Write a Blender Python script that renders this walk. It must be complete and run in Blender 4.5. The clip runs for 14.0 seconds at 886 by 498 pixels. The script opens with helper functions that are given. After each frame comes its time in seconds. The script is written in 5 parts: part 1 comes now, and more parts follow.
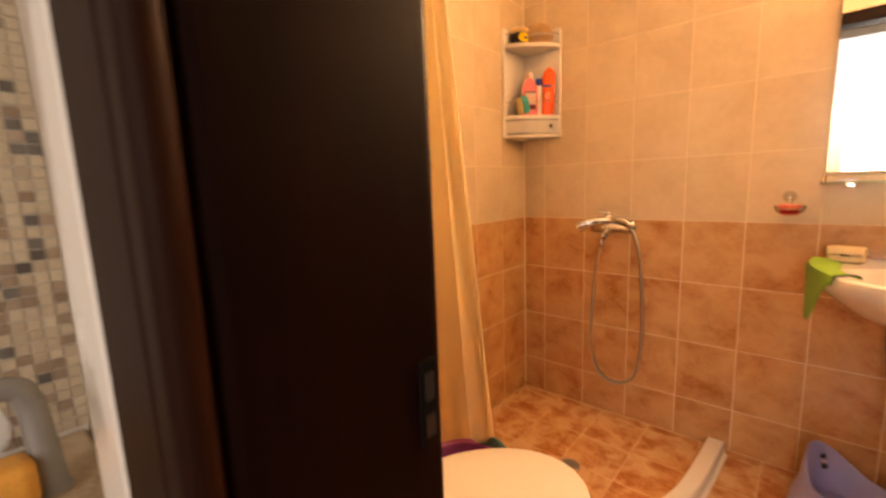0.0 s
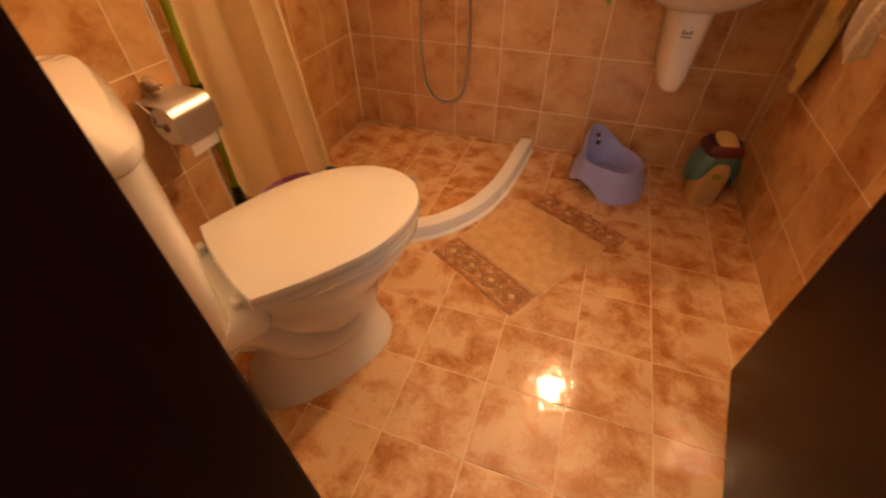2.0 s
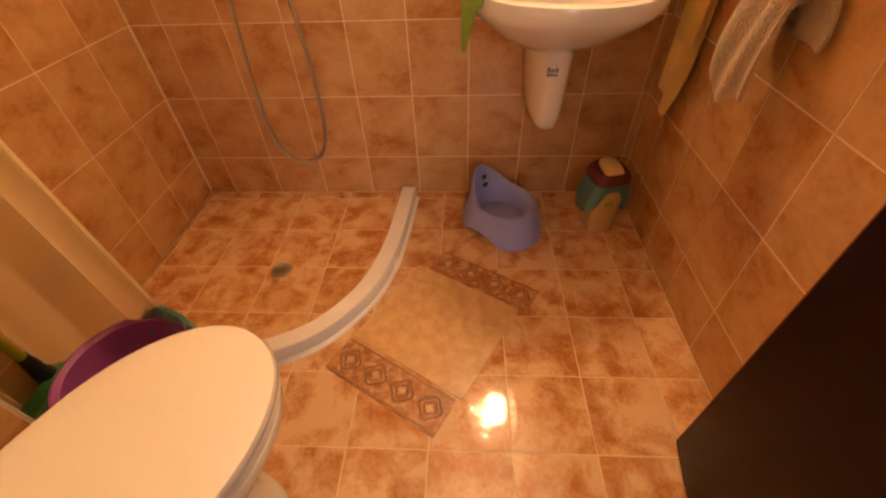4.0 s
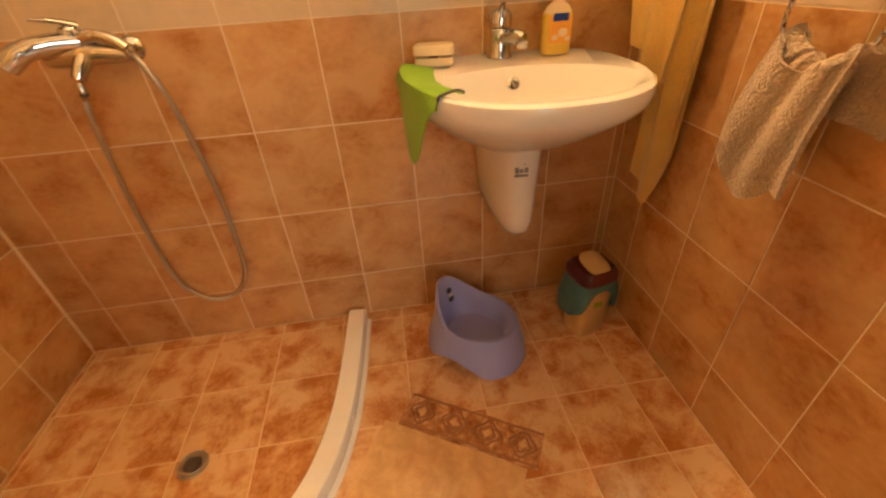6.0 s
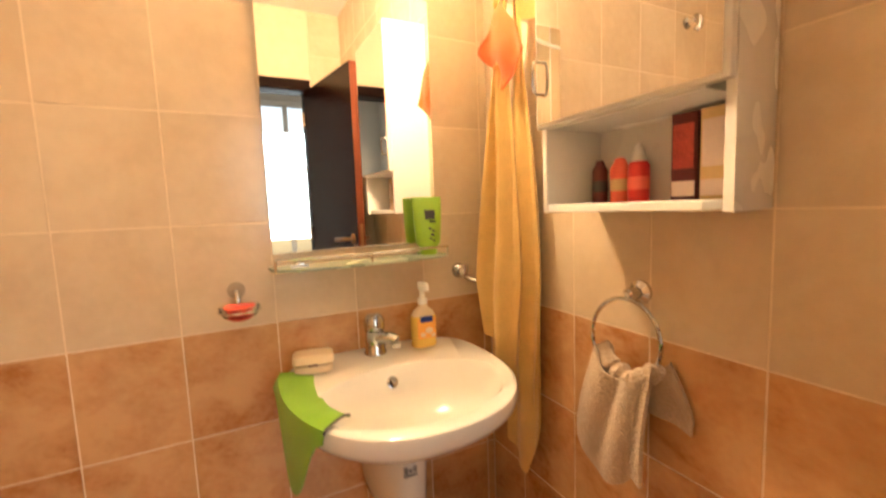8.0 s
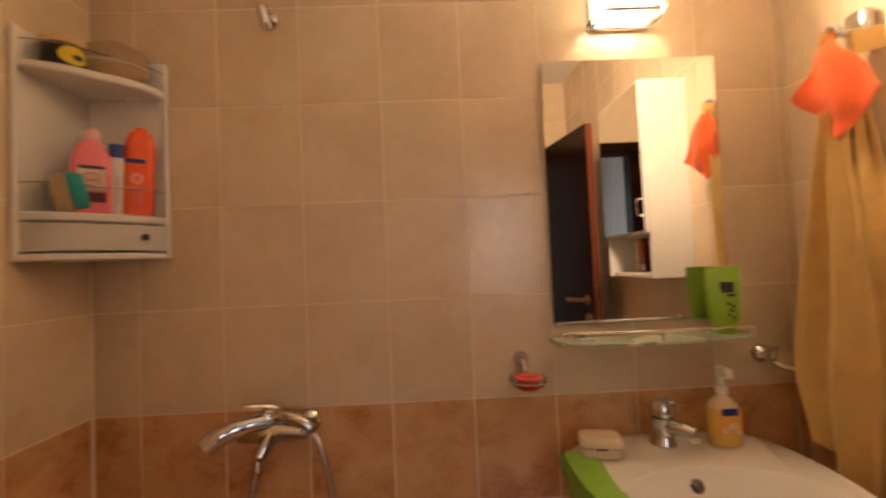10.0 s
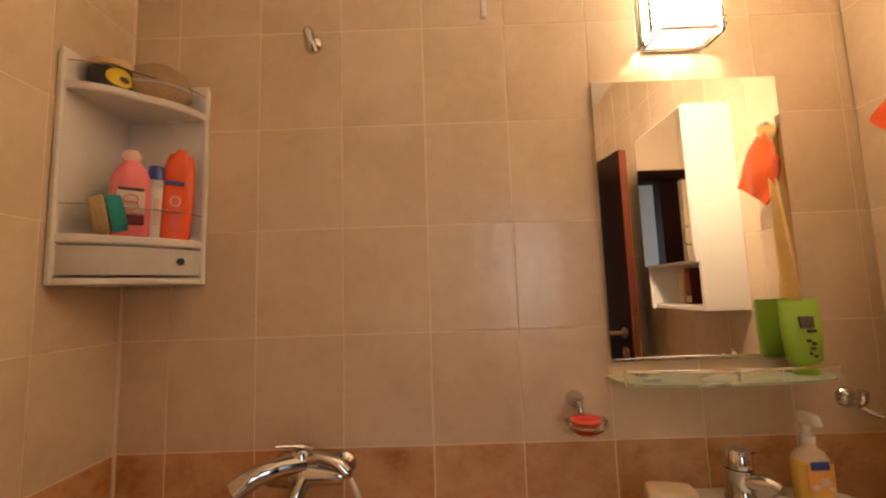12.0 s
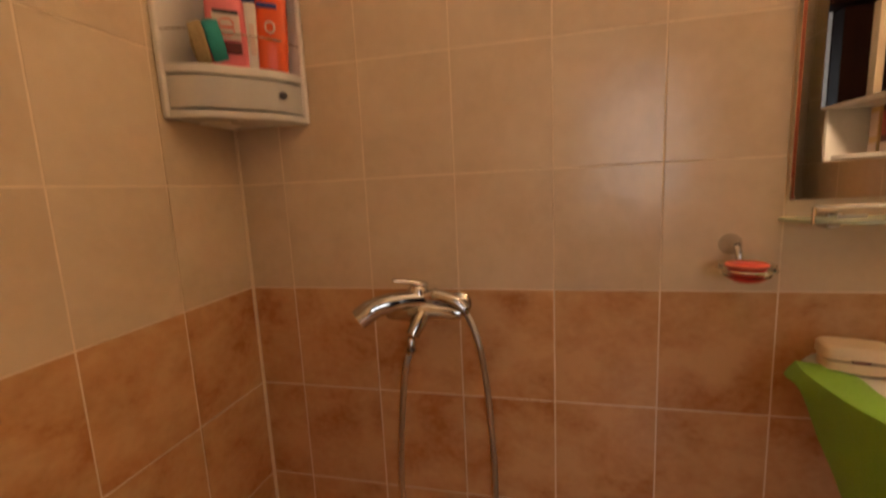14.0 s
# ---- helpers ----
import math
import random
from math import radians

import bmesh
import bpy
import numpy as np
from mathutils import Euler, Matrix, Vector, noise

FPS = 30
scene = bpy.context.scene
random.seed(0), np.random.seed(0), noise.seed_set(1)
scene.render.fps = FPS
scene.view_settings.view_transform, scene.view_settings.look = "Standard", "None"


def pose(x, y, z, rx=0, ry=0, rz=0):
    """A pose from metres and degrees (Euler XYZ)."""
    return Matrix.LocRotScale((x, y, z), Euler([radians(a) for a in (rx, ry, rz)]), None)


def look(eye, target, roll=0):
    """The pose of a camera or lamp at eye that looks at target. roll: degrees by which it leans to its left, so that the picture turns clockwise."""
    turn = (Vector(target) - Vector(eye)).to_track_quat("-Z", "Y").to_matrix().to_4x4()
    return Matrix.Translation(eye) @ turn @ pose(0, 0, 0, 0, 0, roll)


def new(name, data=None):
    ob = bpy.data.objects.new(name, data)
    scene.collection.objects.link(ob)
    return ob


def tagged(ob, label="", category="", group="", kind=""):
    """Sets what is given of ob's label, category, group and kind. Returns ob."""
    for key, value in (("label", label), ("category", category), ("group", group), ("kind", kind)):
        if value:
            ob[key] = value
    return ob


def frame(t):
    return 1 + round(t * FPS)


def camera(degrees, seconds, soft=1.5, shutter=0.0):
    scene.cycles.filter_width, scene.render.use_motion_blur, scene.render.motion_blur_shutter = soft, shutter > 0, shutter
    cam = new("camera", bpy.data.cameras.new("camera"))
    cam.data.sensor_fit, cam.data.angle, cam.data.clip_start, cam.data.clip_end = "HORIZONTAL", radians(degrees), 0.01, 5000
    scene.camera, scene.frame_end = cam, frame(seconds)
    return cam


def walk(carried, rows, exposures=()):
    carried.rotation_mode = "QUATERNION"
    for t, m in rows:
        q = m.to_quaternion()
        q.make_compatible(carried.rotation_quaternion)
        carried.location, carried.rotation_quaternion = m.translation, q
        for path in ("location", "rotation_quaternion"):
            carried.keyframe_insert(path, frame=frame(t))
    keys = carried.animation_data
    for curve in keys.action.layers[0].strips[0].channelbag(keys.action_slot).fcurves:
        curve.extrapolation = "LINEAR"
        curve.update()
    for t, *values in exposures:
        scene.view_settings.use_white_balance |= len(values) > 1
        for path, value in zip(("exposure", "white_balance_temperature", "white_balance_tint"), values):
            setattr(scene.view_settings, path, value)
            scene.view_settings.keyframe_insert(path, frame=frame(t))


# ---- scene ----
cam = camera(94.0, 14.0, soft=2.2, shutter=0.5)
PATH = [
    (0, (1.091, -1.877, 1.096), (-0.219, -0.397, 0.793), -2.1),
    (0.5, (1.082, -1.852, 1.049), (-0.026, -0.259, 0.564), -2.1),
    (1, (1.092, -1.849, 1.024), (0.230, -0.242, 0.202), -0.2),
    (1.5, (1.109, -1.845, 1.002), (0.406, -0.467, -0.266), -3.1),
    (2, (1.123, -1.832, 0.990), (0.614, -0.454, -0.368), -0.9),
    (2.5, (1.122, -1.808, 0.982), (0.760, -0.427, -0.419), -0.2),
    (3, (1.116, -1.679, 0.975), (0.786, -0.339, -0.472), -1.8),
    (3.5, (1.11, -1.541, 1.011), (0.958, -0.142, -0.409), -2.0),
    (4, (1.116, -1.461, 1.047), (1.015, -0.012, -0.328), -2.4),
    (4.2, (1.116, -1.43, 1.053), (1.014, 0.021, -0.32), -3.2),
    (6.3, (1.056, -1.104, 1.007), (1.36, 0.53, -0.106), -3.3),
    (6.5, (1.053, -1.099, 1.014), (1.443, 0.522, -0.092), -2.9),
    (7, (1.048, -1.094, 1.047), (1.733, 0.55, 0.138), -1.0),
    (7.3, (1.048, -1.095, 1.079), (1.891, 0.59, 0.408), -0.2),
    (7.5, (1.052, -1.096, 1.115), (1.94, 0.62, 0.596), -0.6),
    (7.7, (1.052, -1.095, 1.153), (1.973, 0.646, 0.807), -1.2),
    (9.8, (0.863, -1.034, 1.265), (1.038, 0.958, 1.327), -2.7),
    (10, (0.84, -1.031, 1.259), (0.886, 0.967, 1.33), -2.5),
    (10.5, (0.782, -1.029, 1.25), (0.526, 0.951, 1.37), -1.4),
    (11, (0.743, -1.026, 1.26), (0.452, 0.942, 1.458), -3.7),
    (11.5, (0.775, -1.003, 1.262), (0.581, 0.976, 1.482), -2.6),
    (12, (0.765, -0.97, 1.261), (0.75, 1.019, 1.475), -1.9),
    (12.5, (0.733, -0.963, 1.238), (0.583, 1.028, 1.345), -3.2),
    (13, (0.72, -0.94, 1.216), (0.479, 1.046, 1.23), -4.4),
    (13.5, (0.705, -0.902, 1.185), (0.282, 1.052, 1.135), -3.5),
    (14, (0.692, -0.872, 1.143), (0.242, 1.055, 0.855), -2.7),
]
walk(cam, [(t, look(eye, target, roll)) for t, eye, target, roll in PATH],
     exposures=[(0, 0.48, 9500, 25), (1, 0.58, 9500, 26), (2, 0.15, 9500, 28), (4.2, 0.23, 9500, 27), (6.3, 0.44, 8800, 10), (6.8, 0.46, 8100, 8), (7.7, 0.68, 6800, 5),
                (9.8, -0.74, 6600, 15), (10.6, -0.69, 6800, 16), (12, -0.53, 6500, 14), (13, -0.72, 6750, 15), (14, -0.67, 6900, 15)])

# ---- light ----
world = bpy.data.worlds.new("sky")
scene.world = world
world.use_nodes = True
sky = world.node_tree.nodes.new("ShaderNodeTexSky")
sky.sky_type = "NISHITA"
sky.sun_disc = False
sky.sun_elevation, sky.sun_rotation = radians(35), radians(200)
world.node_tree.links.new(sky.outputs[0], world.node_tree.nodes["Background"].inputs[0])
world.node_tree.nodes["Background"].inputs[1].default_value = 0.14
LAMP_STRENGTH = 330.0
LAMP_COLOUR = (1.0, 0.72, 0.44)
hall_day = new("hall_window_light", bpy.data.lights.new("hall_window_light", "AREA"))
hall_day.data.shape, hall_day.data.size, hall_day.data.size_y = "RECTANGLE", 0.9, 1.1
hall_day.data.energy, hall_day.data.color = 15, (0.86, 0.93, 1.0)
hall_day.matrix_world = look((1.75, -3.52, 1.45), (1.6, -2.0, 1.2))

W, DEPTH, CEIL = 1.765, -1.72, 2.44
DADO = 0.923
PX, PZ = 0.203, 0.25


# ---- materials ----
def tree(name):
    m = bpy.data.materials.new(name)
    m.use_nodes = True
    return m, m.node_tree.nodes, m.node_tree.links


def plain(name, colour, rough=0.4, metal=0.0, vary=0.06, scale=40.0, bump=0.02, coat=0.0, trans=0.0, ior=1.45):
    """A plain surface with slight mottling at two scales and fine relief."""
    m, n, l = tree(name)
    b = n["Principled BSDF"]
    tc = n.new("ShaderNodeTexCoord")
    fine, broad = n.new("ShaderNodeTexNoise"), n.new("ShaderNodeTexNoise")
    fine.inputs["Scale"].default_value, broad.inputs["Scale"].default_value = scale * 6, scale * 0.3
    fine.inputs["Detail"].default_value = 4
    add = n.new("ShaderNodeMath")
    add.operation = "ADD"
    for k, t in ((0, fine), (1, broad)):
        l.new(tc.outputs["Object"], t.inputs["Vector"])
        l.new(t.outputs[0], add.inputs[k])
    ramp = n.new("ShaderNodeMapRange")
    ramp.inputs[1].default_value, ramp.inputs[2].default_value = 0.6, 1.4
    ramp.inputs[3].default_value, ramp.inputs[4].default_value = 1 - vary, 1 + vary
    l.new(add.outputs[0], ramp.inputs[0])
    mul = n.new("ShaderNodeMix")
    mul.data_type, mul.blend_type = "RGBA", "MULTIPLY"
    mul.inputs[0].default_value = 1
    mul.inputs[6].default_value = (*colour, 1)
    l.new(ramp.outputs[0], mul.inputs[7])
    l.new(mul.outputs[2], b.inputs["Base Color"])
    rr = n.new("ShaderNodeMapRange")
    rr.inputs[3].default_value, rr.inputs[4].default_value = max(0.02, rough - 0.06), min(1, rough + 0.08)
    l.new(broad.outputs[0], rr.inputs[0])
    l.new(rr.outputs[0], b.inputs["Roughness"])
    b.inputs["Metallic"].default_value = metal
    b.inputs["Coat Weight"].default_value = coat
    b.inputs["Transmission Weight"].default_value = trans
    b.inputs["IOR"].default_value = ior
    if bump:
        bp = n.new("ShaderNodeBump")
        bp.inputs["Strength"].default_value, bp.inputs["Distance"].default_value = bump, 0.01
        l.new(fine.outputs[0], bp.inputs["Height"])
        l.new(bp.outputs[0], b.inputs["Normal"])
    return m


def marble(name, light, mid, dark, scale, rough, streak=1.0, contrast=(0.35, 0.52, 0.68), wave=0.004):
    """Glazed tile with a printed stone cloud that differs from tile to tile."""
    m, n, l = tree(name)
    b = n["Principled BSDF"]
    tc, info = n.new("ShaderNodeTexCoord"), n.new("ShaderNodeObjectInfo")
    off = n.new("ShaderNodeVectorMath")
    off.operation = "MULTIPLY_ADD"
    comb = n.new("ShaderNodeCombineXYZ")
    for k, f in ((0, 37.0), (1, 71.0), (2, 53.0)):
        mm = n.new("ShaderNodeMath")
        mm.operation = "MULTIPLY"
        mm.inputs[1].default_value = f
        l.new(info.outputs["Random"], mm.inputs[0])
        l.new(mm.outputs[0], comb.inputs[k])
    off.inputs[1].default_value = (1, 1, streak)
    l.new(tc.outputs["Object"], off.inputs[0])
    l.new(comb.outputs[0], off.inputs[2])
    cloud, grain = n.new("ShaderNodeTexNoise"), n.new("ShaderNodeTexNoise")
    cloud.inputs["Scale"].default_value, cloud.inputs["Detail"].default_value = scale, 8
    cloud.inputs["Roughness"].default_value = 0.58
    cloud.inputs["Distortion"].default_value = 0.35
    grain.inputs["Scale"].default_value, grain.inputs["Detail"].default_value = scale * 9, 4
    for t in (cloud, grain):
        l.new(off.outputs[0], t.inputs["Vector"])
    ramp = n.new("ShaderNodeValToRGB")
    e = ramp.color_ramp.elements
    e[0].position, e[0].color = contrast[0], (*dark, 1)
    e[1].position, e[1].color = contrast[2], (*light, 1)
    k = e.new(contrast[1])
    k.color = (*mid, 1)
    mixv = n.new("ShaderNodeMath")
    mixv.operation = "MULTIPLY_ADD"
    mixv.inputs[1].default_value = 0.24
    l.new(grain.outputs[0], mixv.inputs[0])
    l.new(cloud.outputs[0], mixv.inputs[2])
    sub = n.new("ShaderNodeMath")
    sub.operation = "SUBTRACT"
    sub.inputs[1].default_value = 0.12
    l.new(mixv.outputs[0], sub.inputs[0])
    l.new(sub.outputs[0], ramp.inputs[0])
    l.new(ramp.outputs[0], b.inputs["Base Color"])
    rr = n.new("ShaderNodeMapRange")
    rr.inputs[3].default_value, rr.inputs[4].default_value = rough * 0.7, rough * 1.4
    l.new(cloud.outputs[0], rr.inputs[0])
    l.new(rr.outputs[0], b.inputs["Roughness"])
    b.inputs["IOR"].default_value = 1.5
    soft = n.new("ShaderNodeTexNoise")
    soft.inputs["Scale"].default_value = 22
    l.new(off.outputs[0], soft.inputs["Vector"])
    bp = n.new("ShaderNodeBump")
    bp.inputs["Strength"].default_value, bp.inputs["Distance"].default_value = 0.3, wave
    l.new(soft.outputs[0], bp.inputs["Height"])
    l.new(bp.outputs[0], b.inputs["Normal"])
    return m


def wood(name, a, c, rough):
    m, n, l = tree(name)
    b = n["Principled BSDF"]
    tc, mp = n.new("ShaderNodeTexCoord"), n.new("ShaderNodeMapping")
    mp.inputs["Scale"].default_value = (30, 30, 1.6)
    t = n.new("ShaderNodeTexNoise")
    t.inputs["Scale"].default_value, t.inputs["Detail"].default_value = 2.0, 6
    ramp = n.new("ShaderNodeValToRGB")
    ramp.color_ramp.elements[0].position, ramp.color_ramp.elements[0].color = 0.35, (*a, 1)
    ramp.color_ramp.elements[1].position, ramp.color_ramp.elements[1].color = 0.7, (*c, 1)
    l.new(tc.outputs["Object"], mp.inputs[0])
    l.new(mp.outputs[0], t.inputs["Vector"])
    l.new(t.outputs[0], ramp.inputs[0])
    l.new(ramp.outputs[0], b.inputs["Base Color"])
    b.inputs["Roughness"].default_value = rough
    b.inputs["Specular IOR Level"].default_value = 0.35
    bp = n.new("ShaderNodeBump")
    bp.inputs["Strength"].default_value, bp.inputs["Distance"].default_value = 0.12, 0.002
    l.new(t.outputs[0], bp.inputs["Height"])
    l.new(bp.outputs[0], b.inputs["Normal"])
    return m


def cloth(name, colour, scale=260.0, sheen=0.3, bump=0.5):
    m = plain(name, colour, 0.9, vary=0.16, scale=scale / 6, bump=bump)
    m.node_tree.nodes["Principled BSDF"].inputs["Sheen Weight"].default_value = sheen
    return m


def glow(name, colour, strength):
    m, n, l = tree(name)
    b = n["Principled BSDF"]
    b.inputs["Base Color"].default_value = (0.9, 0.9, 0.88, 1)
    b.inputs["Emission Color"].default_value = (*colour, 1)
    b.inputs["Emission Strength"].default_value = strength
    return m


TILE_LIGHT = marble("cream_tile", (0.72, 0.585, 0.42), (0.68, 0.54, 0.38), (0.62, 0.48, 0.33), 4.5, 0.2)
TILE_DADO = marble("terracotta_tile", (0.64, 0.385, 0.195), (0.56, 0.305, 0.14), (0.42, 0.175, 0.062), 7.0, 0.2, 1.25, (0.30, 0.45, 0.62))
TILE_FLOOR = marble("floor_tile", (0.69, 0.44, 0.26), (0.58, 0.30, 0.145), (0.43, 0.165, 0.06), 12.0, 0.10, 1.0, (0.34, 0.46, 0.58), 0.004)
TILE_INLAY = marble("inlay_tile", (0.66, 0.42, 0.22), (0.60, 0.36, 0.175), (0.52, 0.30, 0.14), 30.0, 0.3)
TILE_BORDER = marble("border_tile", (0.60, 0.36, 0.19), (0.46, 0.225, 0.105), (0.28, 0.11, 0.045), 40.0, 0.25)
MAROON_LINE = plain("brown_border_line", (0.30, 0.125, 0.05), 0.3, 0, 0.15, 60, 0.0)
GROUT = plain("cream_grout", (0.78, 0.635, 0.46), 0.8, vary=0.12, scale=60, bump=0.2)
GROUT_FLOOR = plain("floor_grout", (0.74, 0.52, 0.33), 0.8, vary=0.2, scale=60, bump=0.2)
CEILING_PAINT = plain("white_ceiling_paint", (0.86, 0.83, 0.78), 0.85, vary=0.04, scale=20, bump=0.05)
PLASTER = plain("white_plaster", (0.70, 0.66, 0.60), 0.85, vary=0.05, scale=20, bump=0.08)
HALL_FLOOR = wood("hall_floor", (0.16, 0.09, 0.05), (0.26, 0.15, 0.08), 0.4)
DARK_WOOD = wood("dark_brown_veneer", (0.007, 0.0018, 0.0011), (0.013, 0.0033, 0.0018), 0.5)
DOOR_WOOD = wood("satin_brown_door_veneer", (0.009, 0.0022, 0.0012), (0.017, 0.004, 0.002), 0.26)
BROWN_WOOD = wood("brown_architrave_veneer", (0.014, 0.0046, 0.0028), (0.025, 0.0075, 0.004), 0.5)
RED_WOOD = wood("reddish_edge_veneer", (0.13, 0.03, 0.012), (0.19, 0.046, 0.018), 0.55)
DOOR_WOOD.node_tree.nodes["Principled BSDF"].inputs["Specular IOR Level"].default_value = 0.14
for veneer in (DARK_WOOD, BROWN_WOOD):
    veneer.node_tree.nodes["Principled BSDF"].inputs["Specular IOR Level"].default_value = 0.06
CHROME = plain("chrome", (0.60, 0.60, 0.61), 0.07, 1.0, 0.03, 20, 0.0)
STEEL = plain("brushed_steel", (0.58, 0.57, 0.56), 0.36, 1.0, 0.08, 60, 0.02)
BRASS = plain("aged_bronze", (0.34, 0.22, 0.12), 0.34, 1.0, 0.15, 60, 0.03)
DARK_METAL = plain("blackened_steel", (0.004, 0.003, 0.0027), 0.65, 0.0, 0.1, 40, 0.02)
DARK_METAL.node_tree.nodes["Principled BSDF"].inputs["Specular IOR Level"].default_value = 0.1
CERAMIC = plain("white_ceramic", (0.80, 0.78, 0.74), 0.1, 0, 0.02, 14, 0.0, 0.4)
LID = plain("toilet_plastic", (0.78, 0.75, 0.70), 0.10, 0, 0.02, 14, 0.0, 0.6)
PLASTIC = plain("white_plastic", (0.80, 0.78, 0.75), 0.25, 0, 0.03, 18, 0.01)
GREY_PLASTIC = plain("grey_drawer_plastic", (0.60, 0.585, 0.56), 0.3, 0, 0.03, 18, 0.01)
CURTAIN = plain("cream_curtain", (0.89, 0.80, 0.62), 0.5, 0, 0.05, 14, 0.0)
veil, blend = CURTAIN.node_tree.nodes.new("ShaderNodeBsdfTranslucent"), CURTAIN.node_tree.nodes.new("ShaderNodeMixShader")
veil.inputs["Color"].default_value = (0.95, 0.89, 0.74, 1)
blend.inputs[0].default_value = 0.82
CURTAIN.node_tree.links.new(CURTAIN.node_tree.nodes["Principled BSDF"].outputs[0], blend.inputs[1])
CURTAIN.node_tree.links.new(veil.outputs[0], blend.inputs[2])
CURTAIN.node_tree.links.new(blend.outputs[0], CURTAIN.node_tree.nodes["Material Output"].inputs[0])
MIRROR = plain("mirror_silver", (0.9, 0.91, 0.91), 0.015, 1.0, 0.0, 5, 0.0)
for link in list(MIRROR.node_tree.nodes["Principled BSDF"].inputs["Roughness"].links):
    MIRROR.node_tree.links.remove(link)
MIRROR.node_tree.nodes["Principled BSDF"].inputs["Roughness"].default_value = 0.004
SHELF_GLASS = plain("frosted_greenish_glass", (0.72, 0.80, 0.62), 0.25, 0, 0.03, 12, 0.0, 0, 0.45)
GLASS = plain("greenish_glass", (0.85, 0.95, 0.88), 0.06, 0, 0.0, 5, 0.0, 0, 1.0)
CLEAR = plain("clear_plastic", (0.93, 0.91, 0.88), 0.1, 0, 0.0, 5, 0.0, 0, 1.0, 1.3)
YELLOW_TOWEL = cloth("mustard_towel", (0.74, 0.49, 0.165), 320, 0.4, 0.6)
BEIGE_TOWEL = cloth("beige_towel", (0.55, 0.41, 0.29), 200, 0.4, 0.9)
ORANGE_TOWEL = cloth("orange_towel", (0.72, 0.10, 0.01), 320, 0.15, 0.6)
GREEN_CLOTH = cloth("green_cloth", (0.19, 0.40, 0.02), 420, 0.2, 0.4)
LILAC = plain("lilac_plastic", (0.33, 0.35, 0.66), 0.35, 0, 0.04, 20, 0.02)
PURPLE = plain("purple_plastic", (0.26, 0.06, 0.24), 0.4, 0, 0.05, 20, 0.02)
TEAL = cloth("teal_cotton", (0.04, 0.15, 0.145))
TEAL_BAG = plain("teal_bag", (0.07, 0.2, 0.2), 0.3, 0, 0.2, 30, 0.3)
MAROON = plain("maroon_plastic", (0.12, 0.022, 0.025), 0.3, 0, 0.05, 20, 0.02)
BEIGE = plain("beige_plastic", (0.66, 0.46, 0.22), 0.35, 0, 0.05, 20, 0.02)
LIME = plain("lime_handle", (0.30, 0.40, 0.04), 0.35, 0, 0.05, 20, 0.02)
GREEN = plain("green_broom", (0.03, 0.20, 0.06), 0.5, 0, 0.15, 60, 0.1)
BLACK = plain("black_plastic", (0.015, 0.015, 0.016), 0.35, 0, 0.1, 30, 0.02)
INK = plain("dark_print", (0.05, 0.045, 0.05), 0.5, 0, 0.1, 30, 0.0)
PAPER = cloth("tissue_paper", (0.80, 0.77, 0.72), 160, 0.0, 0.2)
RED = plain("red_plastic", (0.66, 0.035, 0.035), 0.3, 0, 0.05, 20, 0.02)
DARK_PRINT_RED = plain("printed_red_carton", (0.40, 0.06, 0.05), 0.4, 0, 0.5, 60, 0.0)
CORAL = plain("coral_soap", (0.85, 0.16, 0.11), 0.45, 0, 0.05, 20, 0.02)
PINK = plain("pink_shampoo", (0.82, 0.21, 0.25), 0.22, 0, 0.04, 20, 0.0)
PINK_CLEAR = plain("pale_pink_plastic", (0.80, 0.52, 0.48), 0.2, 0, 0.03, 20, 0.0)
ORANGE = plain("orange_shampoo", (0.80, 0.12, 0.04), 0.24, 0, 0.05, 20, 0.0)
BLUE = plain("blue_cap", (0.02, 0.05, 0.27), 0.3, 0, 0.05, 20, 0.0)
SPONGE_TEAL = plain("teal_sponge", (0.03, 0.36, 0.36), 0.8, 0, 0.2, 60, 0.5)
SPONGE_TAN = plain("tan_sponge", (0.55, 0.42, 0.22), 0.85, 0, 0.25, 60, 0.7)
LOOFAH = plain("brown_loofah", (0.46, 0.32, 0.19), 0.85, 0, 0.25, 60, 0.7)
YELLOW = plain("yellow_label", (0.80, 0.60, 0.03), 0.4, 0, 0.05, 20, 0.0)
AMBER = plain("yellow_liquid_soap", (0.80, 0.54, 0.13), 0.18, 0, 0.04, 20, 0.0)
AMBER_PALE = plain("orange_flower_label", (0.82, 0.38, 0.08), 0.4, 0, 0.15, 40, 0.0)
CREAMY = plain("cloudy_clear_plastic", (0.76, 0.62, 0.44), 0.2, 0, 0.04, 20, 0.0)
SOAP = plain("cream_soap_box", (0.74, 0.59, 0.42), 0.5, 0, 0.05, 20, 0.02)
TUBE_GREEN = plain("green_tube", (0.26, 0.46, 0.04), 0.3, 0, 0.05, 20, 0.02)
LABEL = plain("pale_label", (0.74, 0.60, 0.55), 0.4, 0, 0.06, 40, 0.0)
GREY = plain("grey_metal_paint", (0.26, 0.26, 0.26), 0.4, 0.3, 0.05, 30, 0.02)
STONE = marble("stone_ledge", (0.55, 0.45, 0.33), (0.44, 0.34, 0.24), (0.28, 0.2, 0.13), 18, 0.5)
MOSAICS = [marble("pale_mosaic_tile", (0.56, 0.49, 0.39), (0.50, 0.43, 0.33), (0.42, 0.34, 0.26), 6.0, 0.3), marble("brown_mosaic_tile", (0.42, 0.33, 0.26), (0.32, 0.24, 0.18), (0.2, 0.14, 0.1), 6.0, 0.3), marble("grey_mosaic_tile", (0.2, 0.19, 0.18), (0.14, 0.13, 0.12), (0.08, 0.07, 0.065), 6.0, 0.3)]
